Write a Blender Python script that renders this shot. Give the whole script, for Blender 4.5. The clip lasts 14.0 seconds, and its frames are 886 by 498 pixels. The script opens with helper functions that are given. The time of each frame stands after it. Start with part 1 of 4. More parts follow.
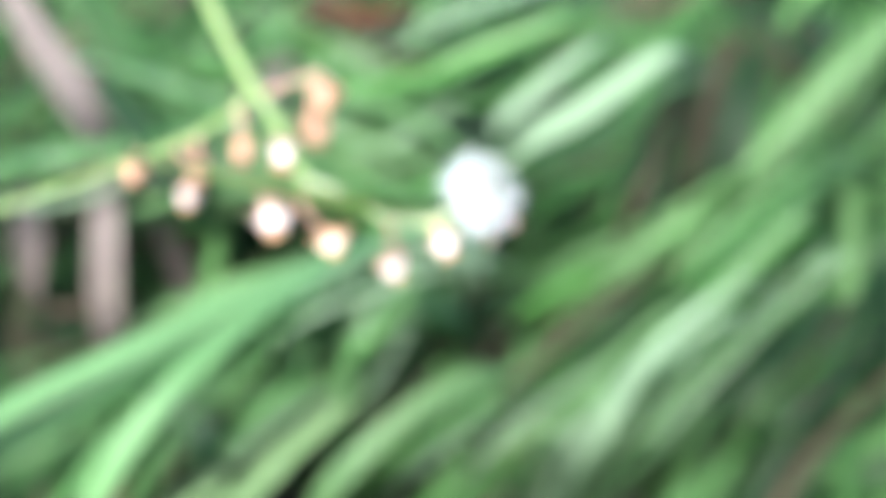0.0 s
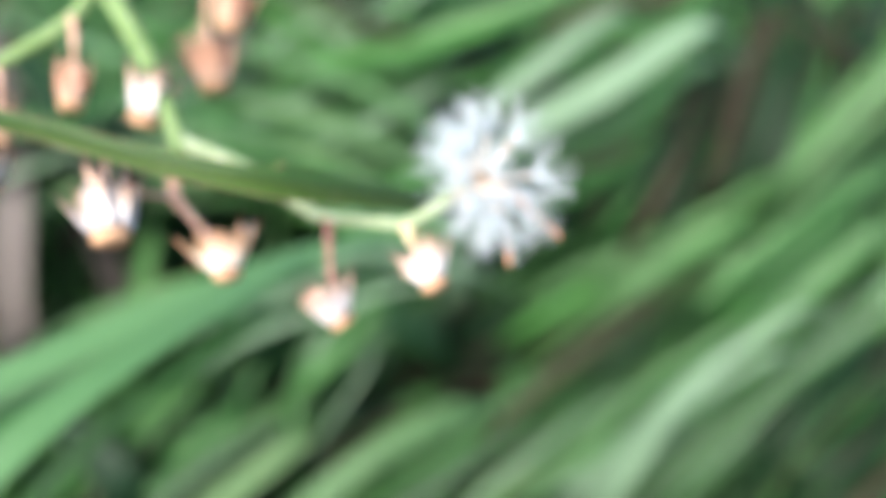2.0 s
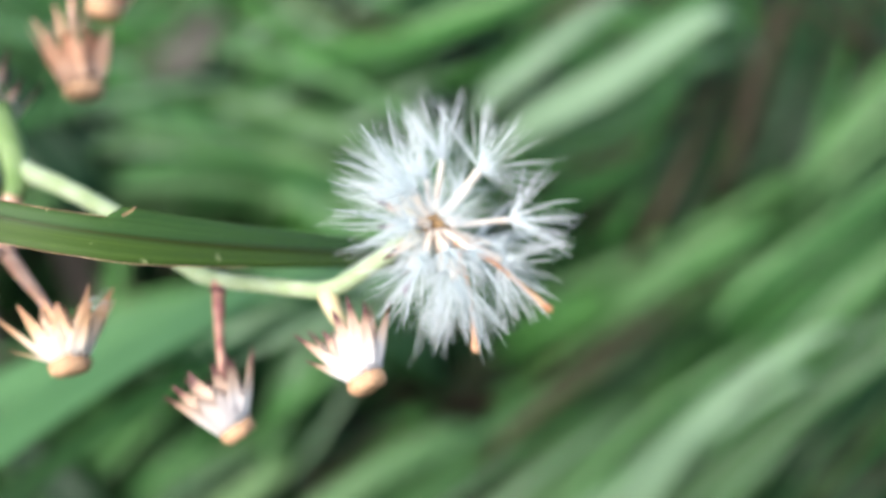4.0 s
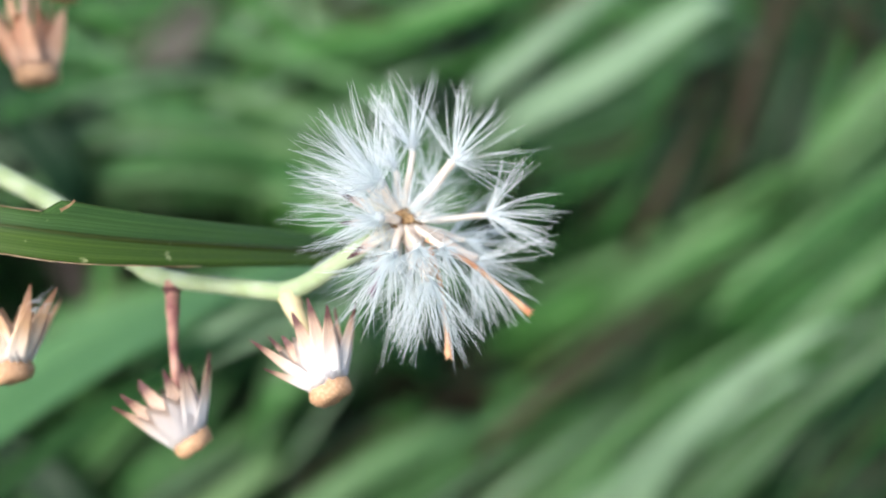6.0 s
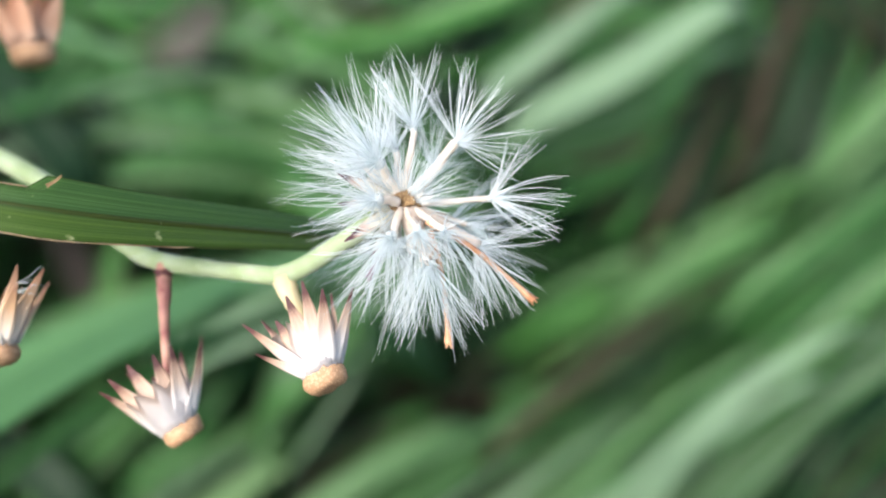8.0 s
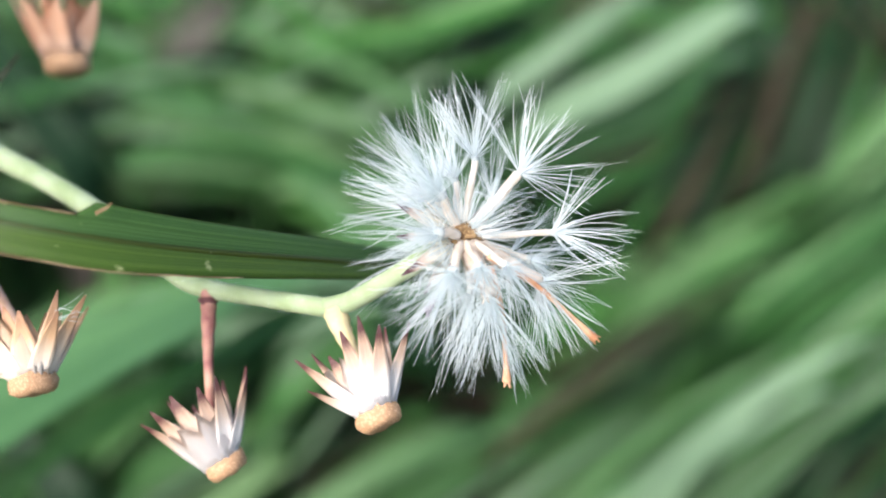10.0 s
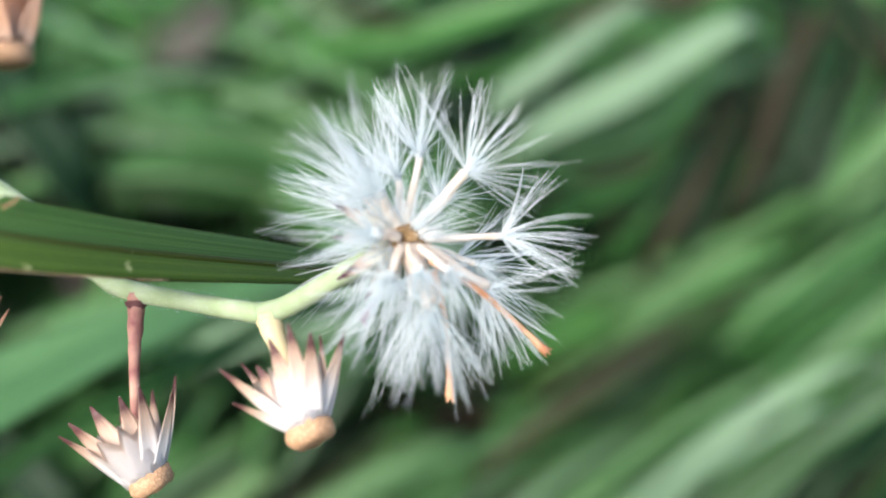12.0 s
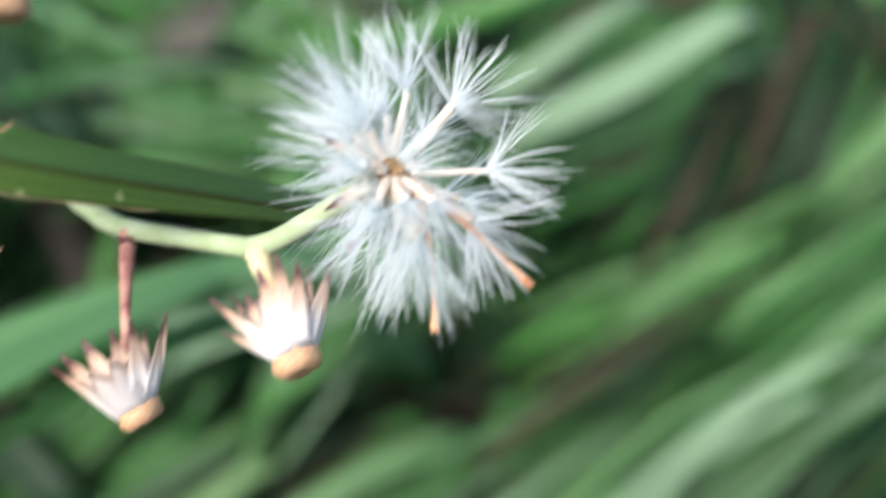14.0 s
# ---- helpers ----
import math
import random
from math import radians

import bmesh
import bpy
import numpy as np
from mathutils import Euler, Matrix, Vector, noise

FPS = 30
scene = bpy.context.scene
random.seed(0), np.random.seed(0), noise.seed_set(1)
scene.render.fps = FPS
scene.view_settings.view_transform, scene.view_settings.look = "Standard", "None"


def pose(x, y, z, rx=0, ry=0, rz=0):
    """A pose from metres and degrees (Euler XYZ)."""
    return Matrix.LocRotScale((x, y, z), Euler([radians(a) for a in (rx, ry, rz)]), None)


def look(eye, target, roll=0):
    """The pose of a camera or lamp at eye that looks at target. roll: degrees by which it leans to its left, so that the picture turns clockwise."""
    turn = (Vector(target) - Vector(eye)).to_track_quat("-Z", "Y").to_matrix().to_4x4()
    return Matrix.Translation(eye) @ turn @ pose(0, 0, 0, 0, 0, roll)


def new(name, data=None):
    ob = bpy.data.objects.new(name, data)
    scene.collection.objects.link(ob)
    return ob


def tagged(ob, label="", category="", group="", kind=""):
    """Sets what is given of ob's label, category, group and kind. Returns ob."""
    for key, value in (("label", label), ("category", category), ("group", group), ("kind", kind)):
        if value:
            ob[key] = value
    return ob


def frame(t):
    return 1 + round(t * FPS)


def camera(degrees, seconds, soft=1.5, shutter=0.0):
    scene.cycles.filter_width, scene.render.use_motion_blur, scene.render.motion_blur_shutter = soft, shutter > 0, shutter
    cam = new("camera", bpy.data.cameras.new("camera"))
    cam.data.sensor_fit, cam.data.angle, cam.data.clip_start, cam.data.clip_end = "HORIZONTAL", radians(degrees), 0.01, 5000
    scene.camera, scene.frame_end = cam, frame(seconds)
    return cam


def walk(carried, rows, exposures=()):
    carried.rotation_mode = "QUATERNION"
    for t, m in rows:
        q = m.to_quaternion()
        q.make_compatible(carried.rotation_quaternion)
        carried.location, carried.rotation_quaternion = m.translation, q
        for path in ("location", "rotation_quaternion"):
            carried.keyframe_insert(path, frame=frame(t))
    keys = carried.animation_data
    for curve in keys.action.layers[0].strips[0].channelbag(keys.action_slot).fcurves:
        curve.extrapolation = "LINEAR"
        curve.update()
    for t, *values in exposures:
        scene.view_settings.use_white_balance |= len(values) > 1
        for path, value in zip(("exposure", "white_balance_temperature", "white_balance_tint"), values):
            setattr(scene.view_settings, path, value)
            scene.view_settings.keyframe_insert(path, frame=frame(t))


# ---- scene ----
# The view frame: x right, y ahead, z up, in millimetres, from where the camera comes to rest.
# It stands 0.20 m over the soil and looks down at a slant into the grass.
EYE_HEIGHT, SLANT = 0.20, 32.0
VIEW = Matrix.Translation((0, 0, EYE_HEIGHT)) @ pose(0, 0, 0, -SLANT)
UP = (VIEW.to_3x3().inverted() @ Vector((0, 0, 1))).normalized()   # true up, seen in the view frame


def V(x, y, z):
    """A place in the world from millimetres in the view frame."""
    return VIEW @ Vector((x / 1000, y / 1000, z / 1000))


def station(x, y, z, yaw, pitch, roll):
    turn = pose(0, 0, 0, 0, 0, yaw) @ pose(0, 0, 0, pitch) @ pose(0, 0, 0, 0, roll) @ pose(0, 0, 0, 90)
    return VIEW @ Matrix.Translation((x / 1000, y / 1000, z / 1000)) @ turn


# ---------------------------------------------------------------- camera
cam = camera(45.7, 14.0, soft=2.0, shutter=0.5)
cam.data.dof.use_dof = True
cam.data.dof.focus_distance = 0.0336
cam.data.dof.aperture_fstop = 36.0
PATH = [
    (0.0, -1.50, -69.46, -4.64, 1.16, 0.49, 1.56),
    (0.6, -1.60, -46.16, -4.46, 0.12, 1.31, 0.79),
    (1.0, -1.26, -33.73, -3.00, -0.07, 1.29, 0.60),
    (1.5, -1.27, -26.15, -3.69, -0.17, 0.76, 0.01),
    (2.0, -2.63, -21.34, -2.98, -0.16, 0.62, -0.08),
    (2.2, -0.57, -18.07, -3.67, -0.08, 0.37, -0.14),
    (4.3, -0.06, -2.53, 0.40, -0.06, 0.22, 0.42),
    (4.5, -0.89, -1.76, -0.06, 0.18, -0.05, 0.48),
    (4.6, -1.52, -0.52, -0.12, 0.75, -0.27, 0.68),
    (4.8, -1.44, 0.37, 0.36, 0.09, -0.03, 0.40),
    (4.9, -0.72, 0.82, 0.92, -0.24, 0.09, 0.26),
    (5.0, 0.34, 1.27, 1.31, -0.57, 0.21, 0.12),
    (5.1, 1.31, 1.14, 1.67, -0.52, 0.13, 0.17),
    (5.5, 0.03, 0.63, 0.16, -0.30, -0.18, 0.39),
    (6.0, 0.89, 0.04, 0.63, -0.16, -0.13, 0.36),
    (6.5, -0.00, 0.00, -0.00, -0.00, -0.00, 0.01),
    (7.0, 1.53, 0.54, -0.00, 0.03, 0.05, -0.07),
    (7.5, -0.04, 0.71, -0.06, 0.26, 0.21, -0.51),
    (8.0, 1.19, 1.43, -0.09, 0.38, 0.17, -0.41),
    (8.3, -0.72, 2.20, 0.36, -0.12, 0.63, -0.60),
    (8.4, -0.49, 2.45, 0.74, -0.28, 0.78, -0.66),
    (8.5, -0.38, 2.71, 1.12, -0.45, 0.94, -0.72),
    (8.6, -0.42, 3.23, 1.80, -0.34, 0.68, -0.66),
    (8.7, -1.08, 3.74, 2.00, -0.23, 0.43, -0.60),
    (10.8, -0.20, 2.38, 0.74, 0.48, -0.23, -2.09),
    (11.0, 0.63, 4.58, -0.07, 0.49, -0.05, -2.12),
    (11.4, -1.39, 5.78, 0.85, 0.27, 0.21, -2.38),
    (11.5, -0.95, 6.08, 0.66, 0.22, 0.27, -2.44),
    (11.6, -0.02, 5.90, 0.24, 0.24, 0.32, -2.43),
    (12.0, 0.97, 5.17, 0.99, 0.35, 0.49, -2.36),
    (12.5, 0.56, 4.17, 0.23, 0.79, 0.37, -2.14),
    (13.0, 1.25, 5.68, 1.31, 0.65, 0.15, -2.20),
    (13.4, 0.45, 5.64, 0.83, 0.43, 0.10, -2.40),
    (13.5, 0.58, 5.63, -0.77, 0.38, 0.08, -2.46),
    (13.6, 1.40, 5.23, -1.17, 0.39, 0.20, -2.60),
    (13.7, 2.09, 4.84, -1.42, 0.40, 0.31, -2.75),
    (13.8, 1.69, 4.44, -1.35, 0.41, 0.42, -2.89),
    (13.9, 1.15, 4.04, -1.63, 0.42, 0.54, -3.04),
    (14.0, 1.54, 4.67, -1.09, 0.44, 0.66, -2.71),
]
walk(cam, [(row[0], station(*row[1:])) for row in PATH], exposures=[(0.0, 1.96, 6350, 14), (0.5, 1.85, 6600, 21), (1.0, 1.43, 6600, 19), (1.5, 1.39, 6550, 16), (2.2, 1.29, 6400, 11), (4.3, 1.09, 6500, 10), (5.0, 1.06, 6500, 10), (5.5, 1.22, 6500, 10), (6.0, 0.94, 6500, 10), (6.5, 0.99, 6500, 10), (8.0, 0.98, 6500, 10), (8.5, 1.06, 6500, 10), (11.0, 0.97, 6500, 10), (13.0, 0.99, 6500, 10), (13.5, 1.07, 6500, 10), (14.0, 0.99, 6500, 10)])

# ---------------------------------------------------------------- light
SUN_ELEVATION, SUN_FROM = 40.0, 216.0     # degrees; SUN_FROM: compass bearing, 0 is ahead, clockwise
world = bpy.data.worlds.new("sky")
scene.world = world
world.use_nodes = True
sky = world.node_tree.nodes.new("ShaderNodeTexSky")
sky.sky_type, sky.sun_disc = "NISHITA", False
sky.sun_elevation, sky.sun_rotation = radians(SUN_ELEVATION), radians(SUN_FROM)
sky.air_density, sky.dust_density = 1.0, 3.0
background = world.node_tree.nodes["Background"]
background.inputs["Strength"].default_value = 0.15
world.node_tree.links.new(sky.outputs[0], background.inputs["Color"])

sun = new("sun", bpy.data.lights.new("sun", "SUN"))
sun.data.energy, sun.data.angle, sun.data.color = 2.7, radians(40), (1.0, 0.97, 0.93)
bearing, height = radians(SUN_FROM), radians(SUN_ELEVATION)
sun_way = Vector((math.sin(bearing) * math.cos(height), math.cos(bearing) * math.cos(height), math.sin(height)))
sun.matrix_world = look(sun_way * 5, (0, 0, 0))


# ---------------------------------------------------------------- materials
def material(name):
    m = bpy.data.materials.new(name)
    m.use_nodes = True
    return m, m.node_tree.nodes, m.node_tree.links, m.node_tree.nodes["Principled BSDF"]


def ramp(nodes, stops):
    r = nodes.new("ShaderNodeValToRGB")
    e = r.color_ramp.elements
    while len(e) < len(stops):
        e.new(0.5)
    for k, (at, colour) in enumerate(stops):
        e[k].position, e[k].color = at, (*colour, 1)
    return r


def math_node(nodes, links, op, a, b):
    n = nodes.new("ShaderNodeMath")
    n.operation = op
    for k, v in enumerate((a, b)):
        if isinstance(v, (int, float)):
            n.inputs[k].default_value = v
        else:
            links.new(v, n.inputs[k])
    return n.outputs[0]


def mixed(nodes, links, kind, fac, a, b):
    n = nodes.new("ShaderNodeMix")
    n.data_type, n.blend_type = "RGBA", kind
    for sock, v in ((n.inputs[0], fac), (n.inputs[6], a), (n.inputs[7], b)):
        if isinstance(v, (int, float)):
            sock.default_value = v
        elif isinstance(v, tuple):
            sock.default_value = (*v, 1)
        else:
            links.new(v, sock)
    return n.outputs[2]


def noise_tex(nodes, links, scale, detail=4.0, vector=None):
    n = nodes.new("ShaderNodeTexNoise")
    n.inputs["Scale"].default_value, n.inputs["Detail"].default_value = scale, detail
    if vector is not None:
        links.new(vector, n.inputs["Vector"])
    return n.outputs["Fac"]


def place_of(nodes):
    return nodes.new("ShaderNodeNewGeometry").outputs["Position"]


def stretched_uv(nodes, links, across, along):
    """Coordinates of a leaf: across its width and along its length, drawn out into veins."""
    uv = nodes.new("ShaderNodeUVMap")
    mapping = nodes.new("ShaderNodeMapping")
    mapping.inputs["Scale"].default_value = (across, along, 1)
    links.new(uv.outputs[0], mapping.inputs["Vector"])
    return uv.outputs[0], mapping.outputs[0]


def bump(nodes, links, shader, height_socket, strength, distance):
    b = nodes.new("ShaderNodeBump")
    b.inputs["Strength"].default_value, b.inputs["Distance"].default_value = strength, distance
    links.new(height_socket, b.inputs["Height"])
    links.new(b.outputs[0], shader.inputs["Normal"])


def leafy(m, nodes, links, shader, colour, share):
    """Lets part of the light through a thin leaf or bract."""
    t = nodes.new("ShaderNodeBsdfTranslucent")
    mix = nodes.new("ShaderNodeMixShader")
    mix.inputs[0].default_value = share
    if isinstance(colour, tuple):
        t.inputs["Color"].default_value = (*colour, 1)
    else:
        links.new(colour, t.inputs["Color"])
    links.new(shader.outputs[0], mix.inputs[1])
    links.new(t.outputs[0], mix.inputs[2])
    links.new(mix.outputs[0], nodes["Material Output"].inputs["Surface"])


def grass_material(name, dark, light, rough=0.5, veins=26.0, share=0.25):
    m, nodes, links, shader = material(name)
    uv, drawn = stretched_uv(nodes, links, veins, 1.6)
    fine = noise_tex(nodes, links, 2.0, 3.0, drawn)
    patches = noise_tex(nodes, links, 55.0, 3.0, place_of(nodes))
    both = math_node(nodes, links, "ADD", math_node(nodes, links, "MULTIPLY", fine, 0.55),
                     math_node(nodes, links, "MULTIPLY", patches, 0.45))
    r = ramp(nodes, [(0.36, dark), (0.64, light)])
    links.new(both, r.inputs[0])
    info = nodes.new("ShaderNodeObjectInfo")
    shade = math_node(nodes, links, "ADD", math_node(nodes, links, "MULTIPLY", info.outputs["Random"], 0.35), 0.82)
    hsv = nodes.new("ShaderNodeHueSaturation")
    links.new(r.outputs[0], hsv.inputs["Color"])
    links.new(shade, hsv.inputs["Value"])
    links.new(hsv.outputs[0], shader.inputs["Base Color"])
    shader.inputs["Roughness"].default_value = rough
    shader.inputs["Specular IOR Level"].default_value = 0.25
    bump(nodes, links, shader, fine, 0.35, 0.0001)
    leafy(m, nodes, links, shader, hsv.outputs[0], share)
    return m


GRASS = [
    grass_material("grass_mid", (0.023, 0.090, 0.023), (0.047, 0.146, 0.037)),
    # blades that catch the light: the brightness is in this colour
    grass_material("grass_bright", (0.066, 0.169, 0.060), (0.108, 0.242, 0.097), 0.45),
    grass_material("grass_yellowish", (0.045, 0.155, 0.034), (0.072, 0.213, 0.048)),
    # the shade of deep gaps, put into near-black blade colour
    grass_material("grass_deep_shade", (0.006, 0.026, 0.009), (0.012, 0.045, 0.014)),
    grass_material("grass_dry_brown", (0.030, 0.025, 0.015), (0.062, 0.051, 0.032), 0.8),
    grass_material("grass_dry_pale", (0.115, 0.100, 0.090), (0.190, 0.168, 0.150), 0.7),
    # greyed green: a dull sheen mixed into the colour
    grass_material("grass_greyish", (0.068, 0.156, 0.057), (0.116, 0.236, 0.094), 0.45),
    grass_material("grass_rust", (0.114, 0.029, 0.014), (0.185, 0.057, 0.028), 0.7),
    # lit copy of the green, brightened in its base colour
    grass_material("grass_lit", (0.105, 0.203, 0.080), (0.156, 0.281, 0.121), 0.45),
    # sky sheen on the blades, painted as a paler base colour
    grass_material("grass_sheen", (0.138, 0.231, 0.139), (0.209, 0.326, 0.200), 0.42),
]


def filler_material():
    m, nodes, links, shader = material("grass_thicket")
    geo = nodes.new("ShaderNodeNewGeometry")
    r = ramp(nodes, [(0.0, (0.008, 0.032, 0.009)), (0.42, (0.024, 0.088, 0.021)), (0.76, (0.066, 0.182, 0.052)), (0.88, (0.066, 0.170, 0.048)), (0.91, (0.085, 0.068, 0.045))])
    r.color_ramp.interpolation = "LINEAR"
    links.new(geo.outputs["Random Per Island"], r.inputs[0])
    uv, drawn = stretched_uv(nodes, links, 20.0, 1.5)
    fine = noise_tex(nodes, links, 2.0, 3.0, drawn)
    colour = mixed(nodes, links, "MULTIPLY", 0.5, r.outputs[0], ramp_of(nodes, links, fine))
    links.new(colour, shader.inputs["Base Color"])
    shader.inputs["Roughness"].default_value = 0.5
    shader.inputs["Specular IOR Level"].default_value = 0.2
    leafy(m, nodes, links, shader, colour, 0.22)
    return m


def ramp_of(nodes, links, socket, low=0.55, high=1.0):
    r = ramp(nodes, [(0.3, (low,) * 3), (0.7, (high,) * 3)])
    links.new(socket, r.inputs[0])
    return r.outputs[0]


def blade_material():
    """The cut, dark green leaf: pale veins along it, a yellow tinge by the lower margin."""
    m, nodes, links, shader = material("near_leaf")
    uv, drawn = stretched_uv(nodes, links, 34.0, 1.0)
    fine = noise_tex(nodes, links, 2.0, 2.0, drawn)
    split = nodes.new("ShaderNodeSeparateXYZ")
    links.new(uv, split.inputs[0])
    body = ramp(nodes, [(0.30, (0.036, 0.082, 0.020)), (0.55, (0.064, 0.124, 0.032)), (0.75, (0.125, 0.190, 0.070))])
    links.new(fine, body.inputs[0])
    # across the leaf: a yellowish lower half, the fold's shade painted dark along the rib, a blue-green upper half, a
    # dry brown margin
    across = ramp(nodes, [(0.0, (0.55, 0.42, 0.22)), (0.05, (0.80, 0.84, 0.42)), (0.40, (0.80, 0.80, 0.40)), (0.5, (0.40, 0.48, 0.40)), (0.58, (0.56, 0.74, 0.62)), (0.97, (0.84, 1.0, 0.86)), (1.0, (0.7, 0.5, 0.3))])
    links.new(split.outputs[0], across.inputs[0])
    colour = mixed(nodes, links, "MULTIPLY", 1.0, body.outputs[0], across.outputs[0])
    spots = ramp(nodes, [(0.70, (0, 0, 0)), (0.76, (1, 1, 1))])
    links.new(noise_tex(nodes, links, 1500.0, 2.0, place_of(nodes)), spots.inputs[0])
    spotted = mixed(nodes, links, "MIX", spots.outputs[0], colour, (0.30, 0.34, 0.16))
    links.new(spotted, shader.inputs["Base Color"])
    shader.inputs["Roughness"].default_value = 0.42
    shader.inputs["Specular IOR Level"].default_value = 0.3
    bump(nodes, links, shader, fine, 0.6, 0.00005)
    leafy(m, nodes, links, shader, spotted, 0.2)
    return m


def stem_material(name, pale, green, fuzz=9000.0):
    m, nodes, links, shader = material(name)
    n = noise_tex(nodes, links, 900.0, 4.0, place_of(nodes))
    r = ramp(nodes, [(0.35, green), (0.65, pale)])
    links.new(n, r.inputs[0])
    links.new(r.outputs[0], shader.inputs["Base Color"])
    shader.inputs["Roughness"].default_value = 0.8
    shader.inputs["Specular IOR Level"].default_value = 0.25
    shader.inputs["Subsurface Weight"].default_value = 0.25
    shader.inputs["Subsurface Radius"].default_value = (0.0004, 0.0005, 0.0002)
    bump(nodes, links, shader, noise_tex(nodes, links, fuzz, 2.0, place_of(nodes)), 0.5, 0.00004)
    return m


STEM = stem_material("green_stem", (0.185, 0.275, 0.115), (0.130, 0.215, 0.075))
PALE_STEM = stem_material("pale_green_stem", (0.33, 0.40, 0.26), (0.24, 0.315, 0.165))
STALK = stem_material("red_brown_stalk", (0.46, 0.27, 0.21), (0.20, 0.075, 0.075))
COLLAR = stem_material("purple_brown_joint", (0.16, 0.07, 0.07), (0.06, 0.022, 0.03))
CREAM_STALK = stem_material("cream_stalk", (0.58, 0.50, 0.32), (0.50, 0.42, 0.23))
SCRAP = stem_material("dried_leaf_scrap", (0.30, 0.23, 0.14), (0.13, 0.085, 0.045))
TAN_STALK = stem_material("tan_stalk", (0.62, 0.42, 0.32), (0.45, 0.26, 0.18))


def bract_material(name, stops):
    """Papery bracts: white at the base, pinkish tan further out, purple-brown at the tip."""
    m, nodes, links, shader = material(name)
    uv, drawn = stretched_uv(nodes, links, 14.0, 1.2)
    split = nodes.new("ShaderNodeSeparateXYZ")
    links.new(uv, split.inputs[0])
    fine = noise_tex(nodes, links, 2.0, 3.0, drawn)
    wobble = math_node(nodes, links, "ADD", split.outputs[1], math_node(nodes, links, "MULTIPLY", math_node(nodes, links, "SUBTRACT", fine, 0.5), 0.35))
    r = ramp(nodes, stops)
    links.new(wobble, r.inputs[0])
    colour = mixed(nodes, links, "MULTIPLY", 0.35, r.outputs[0], ramp_of(nodes, links, fine, 0.75, 1.0))
    links.new(colour, shader.inputs["Base Color"])
    shader.inputs["Roughness"].default_value = 0.45
    bump(nodes, links, shader, fine, 0.5, 0.00003)
    leafy(m, nodes, links, shader, colour, 0.15)
    return m


BRACT = bract_material("papery_bract", [(0.0, (0.80, 0.78, 0.79)), (0.34, (0.78, 0.73, 0.71)), (0.54, (0.68, 0.53, 0.43)), (0.74, (0.50, 0.33, 0.24)), (0.85, (0.10, 0.035, 0.035))])
BRACT_TAN = bract_material("tan_bract", [(0.0, (0.90, 0.85, 0.80)), (0.30, (0.86, 0.72, 0.58)), (0.60, (0.66, 0.42, 0.25)), (0.95, (0.42, 0.22, 0.13))])
BRACT_ORANGE = bract_material("orange_bract", [(0.0, (0.82, 0.60, 0.46)), (0.35, (0.70, 0.41, 0.27)), (0.95, (0.62, 0.38, 0.27))])
BRACT_CREAM = bract_material("cream_bract", [(0.0, (0.70, 0.66, 0.45)), (0.5, (0.80, 0.74, 0.64)), (0.74, (0.62, 0.46, 0.38)), (0.84, (0.07, 0.02, 0.035))])


def disc_material(name, low, high):
    m, nodes, links, shader = material(name)
    v = nodes.new("ShaderNodeTexVoronoi")
    v.inputs["Scale"].default_value = 11000.0
    links.new(place_of(nodes), v.inputs["Vector"])
    r = ramp(nodes, [(0.0, high), (0.6, low)])
    links.new(v.outputs["Distance"], r.inputs[0])
    links.new(r.outputs[0], shader.inputs["Base Color"])
    shader.inputs["Roughness"].default_value = 0.75
    bump(nodes, links, shader, v.outputs["Distance"], 0.5, 0.00004)
    return m


DISC = disc_material("pitted_tan_disc", (0.40, 0.23, 0.125), (0.63, 0.41, 0.255))
HEART = disc_material("seed_head_heart", (0.15, 0.085, 0.035), (0.44, 0.31, 0.16))


def plain(name, low, high, scale, rough, share=0.0):
    m, nodes, links, shader = material(name)
    r = ramp(nodes, [(0.35, low), (0.65, high)])
    links.new(noise_tex(nodes, links, scale, 3.0, place_of(nodes)), r.inputs[0])
    links.new(r.outputs[0], shader.inputs["Base Color"])
    shader.inputs["Roughness"].default_value = rough
    if share:
        leafy(m, nodes, links, shader, r.outputs[0], share)
    return m


def hair_material():
    """Fine colourless hairs: they scatter white and let much of what lies behind shine through."""
    m, nodes, links, shader = material("white_bristle")
    r = ramp(nodes, [(0.35, (0.755, 0.825, 0.84)), (0.65, (0.86, 0.905, 0.92))])
    links.new(noise_tex(nodes, links, 2500.0, 3.0, place_of(nodes)), r.inputs[0])
    links.new(r.outputs[0], shader.inputs["Base Color"])
    shader.inputs["Roughness"].default_value = 0.4
    leafy(m, nodes, links, shader, r.outputs[0], 0.5)
    scatter = nodes["Material Output"].inputs["Surface"].links[0].from_socket
    clear = nodes.new("ShaderNodeBsdfTransparent")
    mix = nodes.new("ShaderNodeMixShader")
    mix.inputs[0].default_value = 0.32
    links.new(scatter, mix.inputs[1])
    links.new(clear.outputs[0], mix.inputs[2])
    links.new(mix.outputs[0], nodes["Material Output"].inputs["Surface"])
    return m


PAPPUS = hair_material()
ACHENE = plain("cream_achene", (0.80, 0.70, 0.60), (0.91, 0.86, 0.80), 1900.0, 0.5, 0.45)
TAN_ACHENE = plain("tan_achene", (0.62, 0.50, 0.41), (0.80, 0.71, 0.62), 1900.0, 0.5, 0.4)
CHAFF = plain("cream_chaff", (0.80, 0.73, 0.64), (0.92, 0.89, 0.84), 2600.0, 0.5, 0.4)
TUBE = plain("rusty_floret", (0.45, 0.20, 0.10), (0.68, 0.40, 0.24), 1500.0, 0.55)
